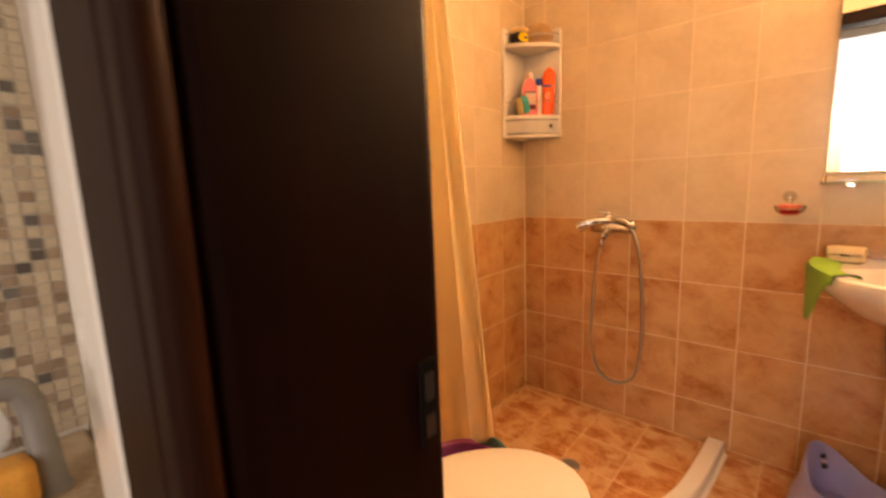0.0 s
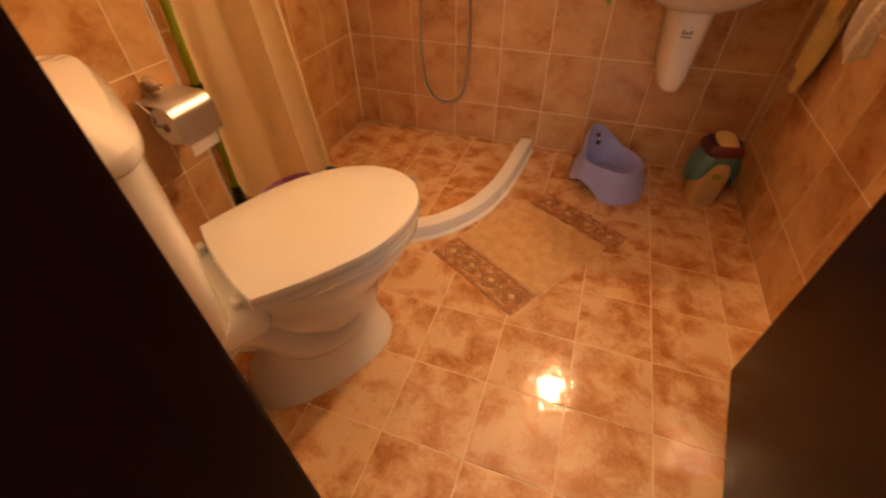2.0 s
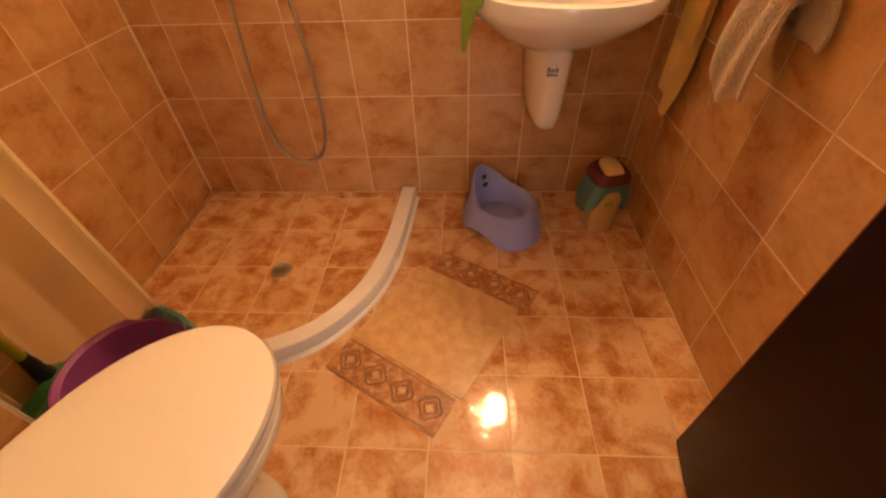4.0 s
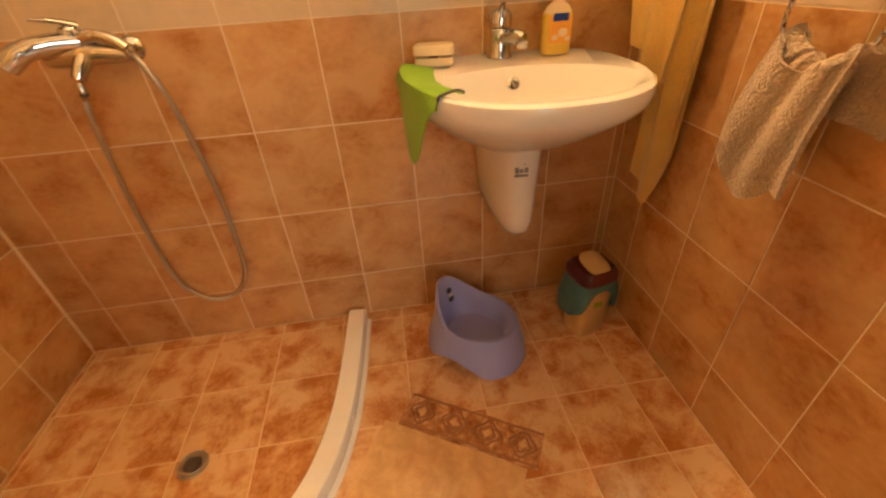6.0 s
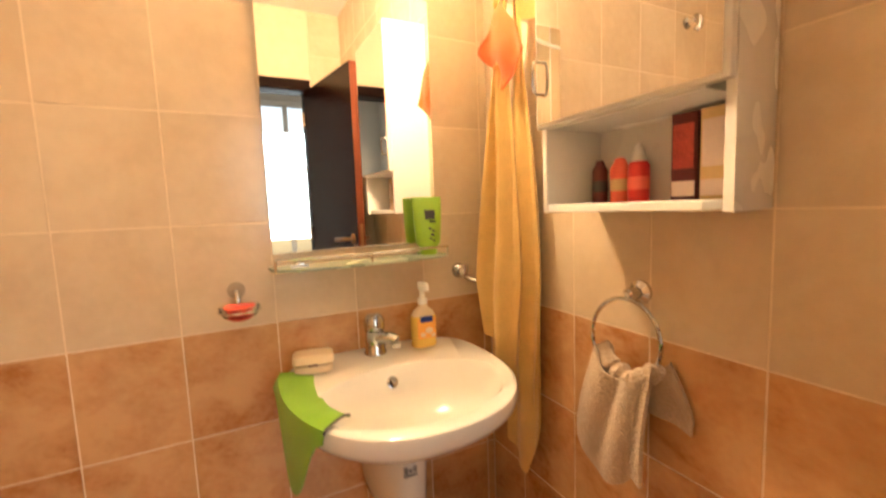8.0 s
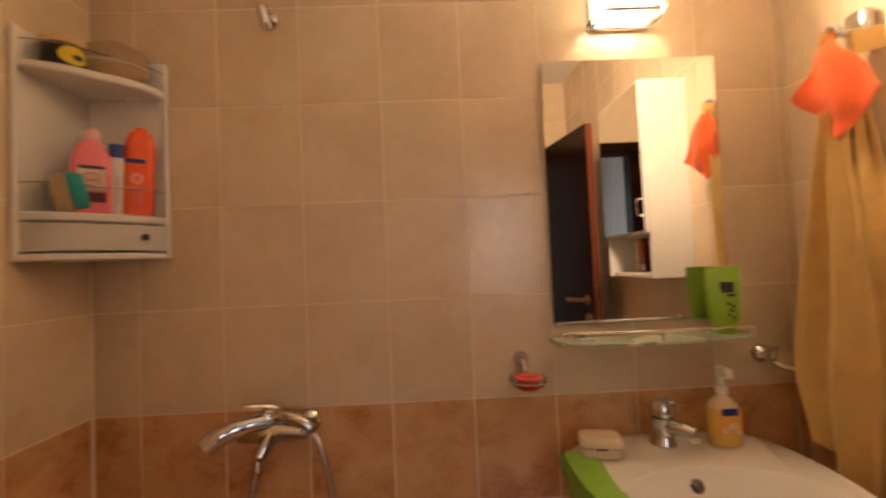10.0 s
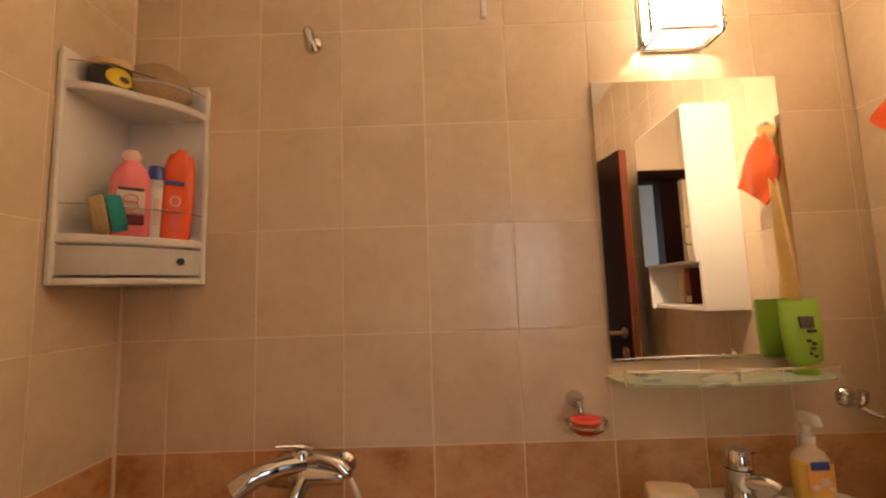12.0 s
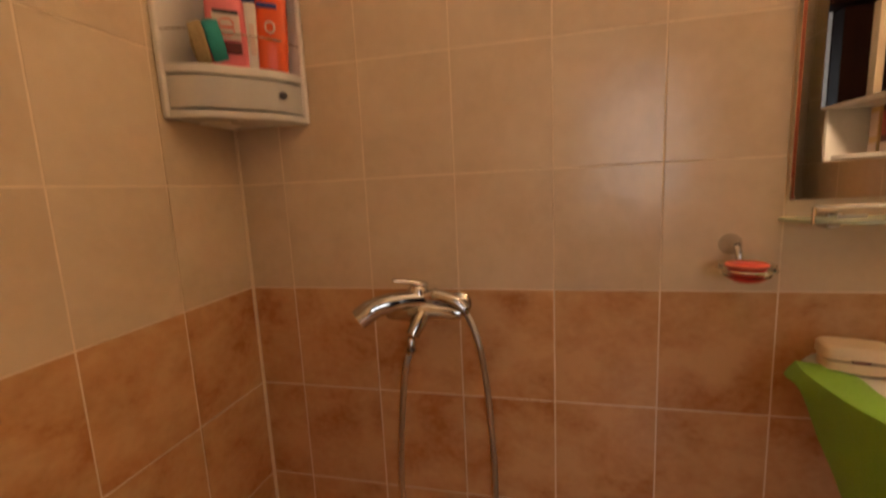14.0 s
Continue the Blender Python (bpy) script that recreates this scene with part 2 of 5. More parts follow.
# weaker glow for the plate added below the shade
LAMP_DIM_PLATE = glow("lamp_dim_plate", LAMP_COLOUR, LAMP_STRENGTH * 0.16)
LAMP_GLASS = glow("lamp_glow", LAMP_COLOUR, LAMP_STRENGTH)


# ---- mesh helpers ----
def finish(bm, angle=40):
    bmesh.ops.remove_doubles(bm, verts=bm.verts, dist=1e-6)
    bmesh.ops.recalc_face_normals(bm, faces=bm.faces)
    for e in bm.edges:
        e.smooth = not (len(e.link_faces) == 2 and e.calc_face_angle(0) > radians(angle))
    return bm


def part(name, bm, material, parent=None, label="", at=None):
    """Links a bmesh as one mesh object under a thing or a part."""
    finish(bm)
    me = bpy.data.meshes.new(name)
    bm.to_mesh(me)
    bm.free()
    me.materials.append(material)
    ob = new(name, me)
    ob.parent = parent
    if at is not None:
        ob.matrix_local = at
    return tagged(ob, label)


def thing(name, m, label, category, group="", kind=""):
    ob = new(name)
    ob.empty_display_size = 0.05
    ob.matrix_world = m
    return tagged(ob, label, category, group, kind)


def block(x0, y0, z0, x1, y1, z1, bevel=0.0, seg=2):
    bm = bmesh.new()
    m = Matrix.Translation(((x0 + x1) / 2, (y0 + y1) / 2, (z0 + z1) / 2)) @ Matrix.Diagonal((x1 - x0, y1 - y0, z1 - z0, 1))
    bmesh.ops.create_cube(bm, size=1, matrix=m)
    if bevel:
        bmesh.ops.bevel(bm, geom=list(bm.edges), offset=bevel, segments=seg, affect="EDGES", profile=0.5)
        for f in sorted(bm.faces, key=lambda f: f.calc_area())[:-6]:
            f.smooth = True
    return bm


def loft(rings, cap=(True, True), closed=False):
    bm = bmesh.new()
    vs = [[bm.verts.new(p) for p in r] for r in rings]
    n = len(rings[0])
    pairs = list(zip(vs, vs[1:])) + ([(vs[-1], vs[0])] if closed else [])
    for a, b in pairs:
        for i in range(n):
            bm.faces.new((a[i], a[(i + 1) % n], b[(i + 1) % n], b[i]))
    if not closed:
        if cap[0]:
            bm.faces.new(vs[0])
        if cap[1]:
            bm.faces.new(vs[-1])
    for f in bm.faces:
        f.smooth = True
    return bm


def lathe(profile, seg=28, sx=1.0, sy=1.0):
    """Turns (radius, height) about z."""
    return loft([[(max(r, 1e-4) * sx * math.cos(2 * math.pi * i / seg), max(r, 1e-4) * sy * math.sin(2 * math.pi * i / seg), z)
                  for i in range(seg)] for r, z in profile])


def smooth_path(points, n):
    """Catmull-Rom through the points."""
    p = [Vector(q) for q in points]
    p = [2 * p[0] - p[1]] + p + [2 * p[-1] - p[-2]]
    out = []
    for i in range(1, len(p) - 2):
        for k in range(n):
            t = k / n
            a, b, c, d = p[i - 1], p[i], p[i + 1], p[i + 2]
            out.append(0.5 * ((2 * b) + (c - a) * t + (2 * a - 5 * b + 4 * c - d) * t * t + (3 * b - a - 3 * c + d) * t ** 3))
    return out + [p[-2]]


def sweep(path, radius, seg=10, flat=1.0, closed=False):
    """A tube along a path; radius may be a list."""
    path = [Vector(q) for q in path]
    rings, up = [], Vector((0.013, 0.021, 1))
    n = len(path)
    for i, p in enumerate(path):
        a, b = (path[i - 1], path[(i + 1) % n]) if closed else (path[max(i - 1, 0)], path[min(i + 1, n - 1)])
        t = (b - a).normalized()
        s = t.cross(up)
        if s.length < 0.05:
            s = t.cross(Vector((0, 1, 0)))
        s.normalize()
        u = s.cross(t)
        r = radius[i] if isinstance(radius, (list, tuple)) else radius
        rings.append([p + s * r * math.cos(2 * math.pi * k / seg) + u * r * flat * math.sin(2 * math.pi * k / seg) for k in range(seg)])
    return loft(rings, closed=closed)


def sheet(fn, nu, nv, thick=0.003):
    """A cloth or panel from fn(u, v), given thickness."""
    bm = bmesh.new()
    v = [[bm.verts.new(fn(i / nu, j / nv)) for j in range(nv + 1)] for i in range(nu + 1)]
    for i in range(nu):
        for j in range(nv):
            bm.faces.new((v[i][j], v[i + 1][j], v[i + 1][j + 1], v[i][j + 1]))
    bmesh.ops.recalc_face_normals(bm, faces=bm.faces)
    bmesh.ops.solidify(bm, geom=list(bm.faces), thickness=thick)
    for f in bm.faces:
        f.smooth = True
    return bm


def oval(a, b, z, cx=0.0, cy=0.0, n=40, p=2.0, front=None):
    """A ring, superelliptic; front: half length on its -y side."""
    r = []
    for i in range(n):
        t = 2 * math.pi * i / n
        c, s = math.cos(t), math.sin(t)
        bb = front if (front and s < 0) else b
        r.append((cx + a * math.copysign(abs(c) ** (2 / p), c), cy + bb * math.copysign(abs(s) ** (2 / p), s), z))
    return r


def moved(bm, m):
    bm.transform(m)
    return bm


# ---- structure ----
def wall(name, x0, y0, z0, x1, y1, z1, material):
    return tagged(part(name, block(x0, y0, z0, x1, y1, z1), material), kind="structure")


T = 0.0009    # the tiles' faces stand this far out of the grout
wall_back = wall("wall_back", -0.1, T, 0, W + 0.1, 0.12, CEIL, GROUT)
wall_left = wall("wall_left", -0.1, -1.108, 0, -T, T - 0.003, CEIL, GROUT)
wall_right = wall("wall_right", W + T, DEPTH - 0.12, 0, W + 0.1, T - 0.003, CEIL, GROUT)
shaft = wall("wall_shaft", -0.1, DEPTH - 0.10, 0, 0.19 - T, -1.108 - T, CEIL, GROUT)
wall_front = wall("wall_front", 0.19 - T + 0.002, DEPTH - 0.10, 0, 0.86, DEPTH - T, CEIL, GROUT)
wall_front_jamb = wall("wall_front_hinge_side", 1.565, DEPTH - 0.12, 0, W + T - 0.002, DEPTH - T, CEIL, GROUT)
wall_lintel = wall("wall_lintel", 0.862, DEPTH - 0.12, 1.985, 1.563, DEPTH - T, CEIL, GROUT)
floor = wall("floor", -0.1, DEPTH - 0.10, -0.12, W + 0.1, 0.12, -T, GROUT_FLOOR)
ceiling = wall("ceiling", -0.1, DEPTH - 0.10, CEIL, W + 0.1, 0.12, CEIL + 0.1, CEILING_PAINT)

# the hall outside the door
hall_floor = wall("hall_floor", 0.5, -3.7, -0.12, 2.9, DEPTH - 0.102, -0.002, HALL_FLOOR)
hall_ceiling = wall("hall_ceiling", 0.5, -3.7, CEIL, 2.9, DEPTH - 0.102, CEIL + 0.1, PLASTER)
hall_west = wall("hall_wall_west", 0.42, -3.7, 0, 0.5, DEPTH - 0.102, CEIL, PLASTER)
hall_east = wall("hall_wall_east", 2.9, -3.7, 0, 3.0, DEPTH - 0.102, CEIL, PLASTER)
hall_north = wall("hall_wall_north", W + 0.102, DEPTH - 0.10, 0, 3.0, DEPTH - 0.02, CEIL, PLASTER)
hall_s1 = wall("hall_wall_south", 0.42, -3.8, 0, 1.05, -3.702, CEIL, PLASTER)
hall_s2 = wall("hall_wall_south_end", 2.86, -3.8, 0, 3.0, -3.702, CEIL, PLASTER)
hall_s3 = wall("hall_wall_south_sill", 1.052, -3.8, 0, 2.858, -3.702, 0.45, PLASTER)
hall_s4 = wall("hall_wall_south_head", 1.052, -3.8, 2.38, 2.858, -3.702, CEIL, PLASTER)
window = thing("window_1", pose(1.955, -3.75, 0.45), "tall white hall window that lets in grey daylight", "window", kind="structure")
for x0, z0, x1, z1 in ((-0.902, 0.002, -0.842, 1.928), (0.842, 0.002, 0.902, 1.928), (-0.84, 0.002, 0.84, 0.06), (-0.84, 1.87, 0.84, 1.928), (-0.33, 0.062, -0.28, 1.868), (0.28, 0.062, 0.33, 1.868)):
    part("window_frame", block(x0, -0.03, z0, x1, 0.03, z1, 0.004), PLASTIC, window)
for x in (-0.585, 0.0, 0.585):
    w = 0.253 if x else 0.279
    pane = part("pane", block(x - w, -0.004, 0.063, x + w, 0.004, 1.867), CLEAR, window)
    pane.visible_shadow = False

# door frame
door_frame = thing("door_frame", pose(0, 0, 0), "dark brown veneered door frame with narrow architraves", "door frame", kind="structure")
JX0, JX1, JH = 0.985, 1.51, 1.95
Y0, Y1, YF = DEPTH - 0.122, DEPTH - 0.04, DEPTH - 0.133
part("jamb", block(0.862, Y0, 0, JX0, Y1, JH, 0.004), DARK_WOOD, door_frame)
part("jamb", block(JX1 + 0.012, Y0, 0, 1.563, DEPTH - 0.002, JH, 0.004), DARK_WOOD, door_frame)
part("head", block(0.862, Y0, JH + 0.001, 1.563, DEPTH - 0.002, 1.983, 0.004), DARK_WOOD, door_frame)
part("architrave", block(0.904, YF + 0.001, 0, 0.964, Y0 - 0.001, 2.03, 0.003, 3), BROWN_WOOD, door_frame, "brown veneered flat strip")
part("architrave", block(0.967, YF, 0, 0.986, Y0 - 0.001, 2.03, 0.0045, 3), BROWN_WOOD, door_frame, "reddish brown rounded strip")
part("architrave", block(1.53, YF, 0, 1.6, Y0 - 0.001, 2.03, 0.005), DARK_WOOD, door_frame)
part("architrave", block(0.988, YF, 1.96, 1.528, Y0 - 0.001, 2.03, 0.005), DARK_WOOD, door_frame)
part("architrave", block(0.765, DEPTH - 0.001, 0, 0.828, DEPTH + 0.012, 2.02, 0.004), DARK_WOOD, door_frame)
part("architrave", block(0.83, DEPTH - 0.001, 1.953, 1.56, DEPTH + 0.012, 2.02, 0.004), DARK_WOOD, door_frame)
strike = part("strike_plate", block(JX0 - 0.001, Y1 - 0.014, 0.995, JX0 + 0.0012, Y1 - 0.005, 1.03, 0.0005), DARK_METAL, door_frame, "blackened steel strike plate")
part("latch_hole", block(JX0 + 0.0013, Y1 - 0.012, 1.014, JX0 + 0.0016, Y1 - 0.007, 1.025), BLACK, strike)
part("latch_hole", block(JX0 + 0.0013, Y1 - 0.012, 0.999, JX0 + 0.0016, Y1 - 0.007, 1.008), BLACK, strike)
white_trim = part("trim", block(0.835, YF + 0.0005, 0, 0.902, DEPTH - 0.101, CEIL - 0.002, 0.003), PLASTIC)
tagged(white_trim, "white painted strip beside the door frame", "trim", kind="structure")

# the open door, hinged beside the wall
FREE = Vector((1.628, -1.038))
HINGE = Vector((1.512, -1.698))
turn = math.degrees(math.atan2(FREE.y - HINGE.y, FREE.x - HINGE.x))
LEAF = (FREE - HINGE).length
door = thing("door_1", pose(HINGE.x, HINGE.y, 0.012, 0, 0, turn), "dark brown veneered door standing wide open with bronze lever handle", "door", kind="structure")
leaf = part("leaf", block(0, -0.04, 0, LEAF, 0, 1.925, 0.002), DOOR_WOOD, door)
part("edge_band", block(LEAF + 0.0005, -0.039, 0.001, LEAF + 0.003, -0.001, 1.924), RED_WOOD, door, "reddish brown veneered door edge")
part("lock_plate", block(LEAF + 0.0032, -0.03, 0.91, LEAF + 0.0042, -0.01, 1.11), BRASS, door)
for side, y in ((1, 0.0), (-1, -0.04)):
    grip = part("rose", moved(lathe(((0.0, 0), (0.027, 0.0), (0.027, 0.004), (0.022, 0.008), (0.012, 0.009), (0.0, 0.009))), pose(LEAF - 0.06, y, 1.03, -90 * side)), BRASS, door)
    path = smooth_path([(LEAF - 0.06, y + side * 0.008, 1.03), (LEAF - 0.06, y + side * 0.035, 1.03), (LEAF - 0.075, y + side * 0.05, 1.03), (LEAF - 0.12, y + side * 0.05, 1.027), (LEAF - 0.185, y + side * 0.046, 1.023)], 6)
    lever = part("lever", sweep(path, [0.009 + 0.003 * min(1, i / 14) for i in range(len(path))], 12), BRASS, door, "worn bronze lever handle")
    lock = part("key_rose", moved(lathe(((0.0, 0), (0.027, 0.0), (0.027, 0.004), (0.021, 0.007), (0.0, 0.0072))), pose(LEAF - 0.06, y, 0.935, -90 * side)), BRASS, door)
    part("thumb_turn", block(LEAF - 0.064, min(y + side * 0.007, y + side * 0.018), 0.925, LEAF - 0.056, max(y + side * 0.007, y + side * 0.018), 0.945, 0.002), BRASS, door)
for z in (0.22, 1.0, 1.72):
    part("hinge", moved(lathe(((0, 0), (0.007, 0), (0.007, 0.08), (0, 0.08)), 12), pose(-0.006, 0.006, z)), BRASS, door)


# ---- things on the floor ----
RAIL_LINE = [(0.902, -0.042), (0.898, -0.1), (0.884, -0.29), (0.862, -0.45), (0.812, -0.605), (0.715, -0.742), (0.603, -0.818), (0.45, -0.872), (0.25, -0.9), (0.0, -0.905)]

curb = thing("shower_curb", pose(0, 0, 0), "curved white shower threshold bar with silicone edge on the floor", "shower curb")
line = smooth_path([(x, y, 0) for x, y in RAIL_LINE], 8)
rings, lips = [], []
for i, p in enumerate(line):
    t = (line[min(i + 1, len(line) - 1)] - line[max(i - 1, 0)]).normalized()
    s = Vector((-t.y, t.x, 0))
    prof = ((-0.044, 0.0), (-0.044, 0.053), (-0.0415, 0.056), (0.0095, 0.056), (0.012, 0.053), (0.012, 0.0))
    rings.append([p + s * a + Vector((0, 0, z)) for a, z in prof])
    lip = ((0.0125, 0.0), (0.0125, 0.010), (0.016, 0.009), (0.024, 0.002), (0.024, 0.0))
    lips.append([p + s * a + Vector((0, 0, z)) for a, z in lip])
part("bar", loft(rings), PLASTIC, curb)
part("seal", loft(lips), PLASTIC, curb, "white silicone bead along the bar")

drain = thing("floor_drain", pose(0.47, -0.475, 0.0), "round chrome floor drain with slots", "floor drain")
part("pan", lathe(((0.0, 0.0004), (0.036, 0.0004), (0.036, 0.001), (0.0, 0.001))), BLACK, drain, "dark opening under the grate")
for r0, r1 in ((0.033, 0.038), (0.0215, 0.0255), (0.0105, 0.014)):
    part("ring", lathe(((r0, 0.0012), (r1, 0.0012), (r1, 0.003), (r1 - 0.001, 0.004), (r0 + 0.001, 0.004), (r0, 0.003))), STEEL, drain)
part("hub", lathe(((0.0, 0.0012), (0.0045, 0.0012), (0.0045, 0.0036), (0.0, 0.004))), STEEL, drain)
for k in range(4):
    part("spoke", moved(block(0.004, -0.0014, 0.0014, 0.031, 0.0014, 0.003), pose(0, 0, 0, 0, 0, 25 + 90 * k)), STEEL, drain)

# toilet
toilet = thing("toilet", pose(0.524, -1.409, 0, 0, 0, -29.5), "white ceramic close-coupled toilet with lid down", "toilet")


def lid_ring(scale, z, grow=0.0, n=48):
    """The seat's outline: straight behind, egg-shaped in front."""
    out = []
    for i in range(n):
        t = 2 * math.pi * i / n
        c, s = math.cos(t), math.sin(t)
        if s >= 0:
            x, y = 0.174 * math.copysign(abs(c) ** 0.95, c), 0.19 + 0.242 * s
        else:
            k = -s
            y = 0.19 - 0.228 * k ** 0.55
            x = math.copysign(0.174 - 0.037 * (k ** 0.55) ** 1.6, c) if abs(c) > 0.35 else 0.137 * c / 0.35
        out.append((x * scale + math.copysign(grow, x) * (abs(x) > 0.01), 0.19 + (y - 0.19) * scale, z))
    return out


part("lid", loft([lid_ring(0.985, 0.407), lid_ring(1.0, 0.411), lid_ring(1.0, 0.421), lid_ring(0.985, 0.427), lid_ring(0.9, 0.4315), lid_ring(0.6, 0.438), lid_ring(0.25, 0.441)]), LID, toilet)
part("seat", loft([lid_ring(0.96, 0.386), lid_ring(0.99, 0.389), lid_ring(0.99, 0.401), lid_ring(0.975, 0.405)]), LID, toilet)
bowl = []
for a, b, cy, z, p in ((0.125, 0.205, 0.10, 0.0, 2.6), (0.124, 0.204, 0.10, 0.012, 2.6), (0.119, 0.199, 0.10, 0.03, 2.5), (0.110, 0.189, 0.10, 0.05, 2.5), (0.096, 0.176, 0.106, 0.08, 2.4), (0.083, 0.166, 0.115, 0.12, 2.3), (0.083, 0.165, 0.135, 0.18, 2.2), (0.115, 0.185, 0.155, 0.25, 2.1),
                       (0.158, 0.225, 0.17, 0.32, 2.1), (0.172, 0.24, 0.178, 0.36, 2.2), (0.173, 0.24, 0.178, 0.38, 2.2), (0.165, 0.232, 0.178, 0.386, 2.2)):
    bowl.append(oval(a, b, z, 0, cy, 44, p))
part("bowl", loft(bowl), CERAMIC, toilet)
part("tank_shelf", block(-0.14, -0.22, 0.31, 0.14, 0.0, 0.391, 0.034, 5), CERAMIC, toilet)
for side in (-1, 1):
    curve = smooth_path([(side * 0.055, 0.2, 0.13), (side * 0.058, 0.12, 0.115), (side * 0.06, 0.045, 0.15), (side * 0.055, -0.01, 0.22), (side * 0.05, -0.07, 0.265), (side * 0.045, -0.13, 0.22), (side * 0.04, -0.16, 0.13)], 6)
    part("trap", sweep(curve, [0.028 + 0.017 * math.sin(math.pi * min(1, (k + 2) / 24)) for k in range(len(curve))], 16), CERAMIC, toilet)
part("trap", sweep(smooth_path([(0, -0.02, 0.2), (0, -0.09, 0.25), (0, -0.15, 0.2), (0, -0.18, 0.12)], 5), 0.055, 16), CERAMIC, toilet)
cistern = part("cistern", loft([oval(0.165, 0.075, 0.393, 0, -0.145, 40, 5), oval(0.175, 0.082, 0.41, 0, -0.145, 40, 5), oval(0.187, 0.087, 0.60, 0, -0.145, 40, 5), oval(0.19, 0.088, 0.735, 0, -0.145, 40, 5)]), CERAMIC, toilet)
part("cistern_lid", loft([oval(0.19, 0.09, 0.737, 0, -0.143, 40, 5), oval(0.197, 0.096, 0.745, 0, -0.143, 40, 4.5), oval(0.197, 0.096, 0.762, 0, -0.143, 40, 4.5), oval(0.18, 0.082, 0.785, 0, -0.143, 40, 4), oval(0.10, 0.045, 0.795, 0, -0.143, 40, 3)]), CERAMIC, cistern)
part("flush_button", lathe(((0, 0), (0.021, 0), (0.021, 0.006), (0.015, 0.009), (0, 0.009)), 20), CHROME, cistern, "chrome flush button", pose(0, -0.143, 0.793))
for x in (-0.1, 0.1):
    part("hinge", block(x - 0.012, -0.054, 0.392, x + 0.012, -0.036, 0.412, 0.005, 3), LID, toilet)
for s in (-1, 1):
    part("bolt_cap", lathe(((0, 0), (0.009, 0), (0.008, 0.006), (0, 0.008)), 12), GREY, toilet, "grey bolt cap", pose(s * 0.112, 0.11, 0.021))
hose = part("supply_hose", sweep(smooth_path([(0.1, -0.17, 0.392), (0.13, -0.18, 0.34), (0.14, -0.2, 0.25), (0.1, -0.235, 0.17)], 6), 0.007, 10), STEEL, toilet, "braided steel hose")
part("valve", block(0.07, -0.262, 0.33, 0.16, -0.226, 0.36, 0.008, 3), RED, toilet, "red stop valve")

cup = thing("brush_holder", pose(0.565, -1.62, 0.0), "clear plastic toilet brush holder with steel rim beside the cistern", "brush holder")
part("beaker", lathe(((0, 0), (0.034, 0), (0.038, 0.004), (0.045, 0.11), (0.046, 0.112), (0.043, 0.112), (0.036, 0.008), (0, 0.006)), 28), CLEAR, cup)
part("rim", lathe(((0.046, 0.105), (0.048, 0.106), (0.048, 0.113), (0.046, 0.114), (0.0435, 0.1135), (0.0435, 0.1125)), 28), STEEL, cup)
bin2 = thing("waste_pipe", pose(0.30, -1.63, 0.0), "grey plastic waste pipe elbow behind the toilet", "pipe")
part("pipe", sweep(smooth_path([(0.1, 0.09, 0.12), (0.06, 0.03, 0.11), (0.03, -0.02, 0.10), (0.0, -0.085, 0.10)], 6), 0.05, 18), PLASTIC, bin2)
part("collar", moved(lathe(((0.05, 0), (0.058, 0), (0.058, 0.03), (0.05, 0.03)), 22), pose(0, -0.055, 0.10, 90)), GREY_PLASTIC, bin2)

# paper holder on the shaft wall
tp = thing("toilet_paper_holder", pose(0.19, -1.185, 0.605) @ Matrix.Scale(0.84, 4), "chrome covered toilet paper holder with a white roll", "paper holder")
part("mount", moved(lathe(((0, 0), (0.022, 0), (0.022, 0.004), (0.012, 0.03), (0.006, 0.045), (0, 0.046)), 22), pose(0, 0, 0.045, 0, 90)), CHROME, tp)
part("cover", sheet(lambda u, v: (0.012 + 0.118 * math.sin(min(u, 0.55) / 0.55 * 1.45) ** 1.0, -0.068 + 0.136 * v, 0.022 - 0.10 * max(0, u - 0.35) / 0.65 - 0.006 * u), 14, 6, 0.0015), STEEL, tp, "bent steel cover flap")
part("arm", sweep(smooth_path([(0.03, -0.072, 0.03), (0.065, -0.075, 0.0), (0.07, -0.072, -0.03), (0.07, 0.0, -0.035), (0.07, 0.07, -0.035)], 6), 0.0035, 8), CHROME, tp)
roll = part("roll", moved(lathe(((0.018, -0.05), (0.05, -0.05), (0.052, -0.047), (0.052, 0.047), (0.05, 0.05), (0.018, 0.05)), 30), pose(0.065, 0, -0.045, 90)), PAPER, tp, "white paper roll")
part("loose_sheet", sheet(lambda u, v: (0.115 + 0.004 * math.sin(3 * u), -0.048 + 0.096 * v, -0.05 - 0.075 * u), 6, 4, 0.001), PAPER, roll)
part("core", moved(lathe(((0.0, -0.054), (0.012, -0.054), (0.012, 0.054), (0, 0.054)), 16), pose(0.065, 0, -0.045, 90)), CHROME, tp)

# broom, basin and curtain in the shower corner
broom = thing("broom", pose(0, 0, 0), "lime green broom handle leaning in the corner with green brush head", "broom")
b0, b1 = Vector((0.03, -0.948, 0.10)), Vector((0.172, -1.04, 0.93))
part("handle", sweep([b0.lerp(b1, k / 8) for k in range(9)], 0.0115, 14), LIME, broom)
part("grip", sweep([b0.lerp(b1, k) for k in (0.935, 0.94, 0.97, 1.0, 1.015)], [0.010, 0.0145, 0.0145, 0.0145, 0.009], 14), BLACK, broom, "black rubber grip")
part("collar", sweep([b0.lerp(b1, k) for k in (0.52, 0.525, 0.56, 0.565)], [0.012, 0.0155, 0.0155, 0.012], 14), BLACK, broom)
part("socket", sweep([b0.lerp(b1, k) for k in (-0.03, 0.02, 0.09, 0.12)], [0.026, 0.022, 0.016, 0.013], 14), BLACK, broom)
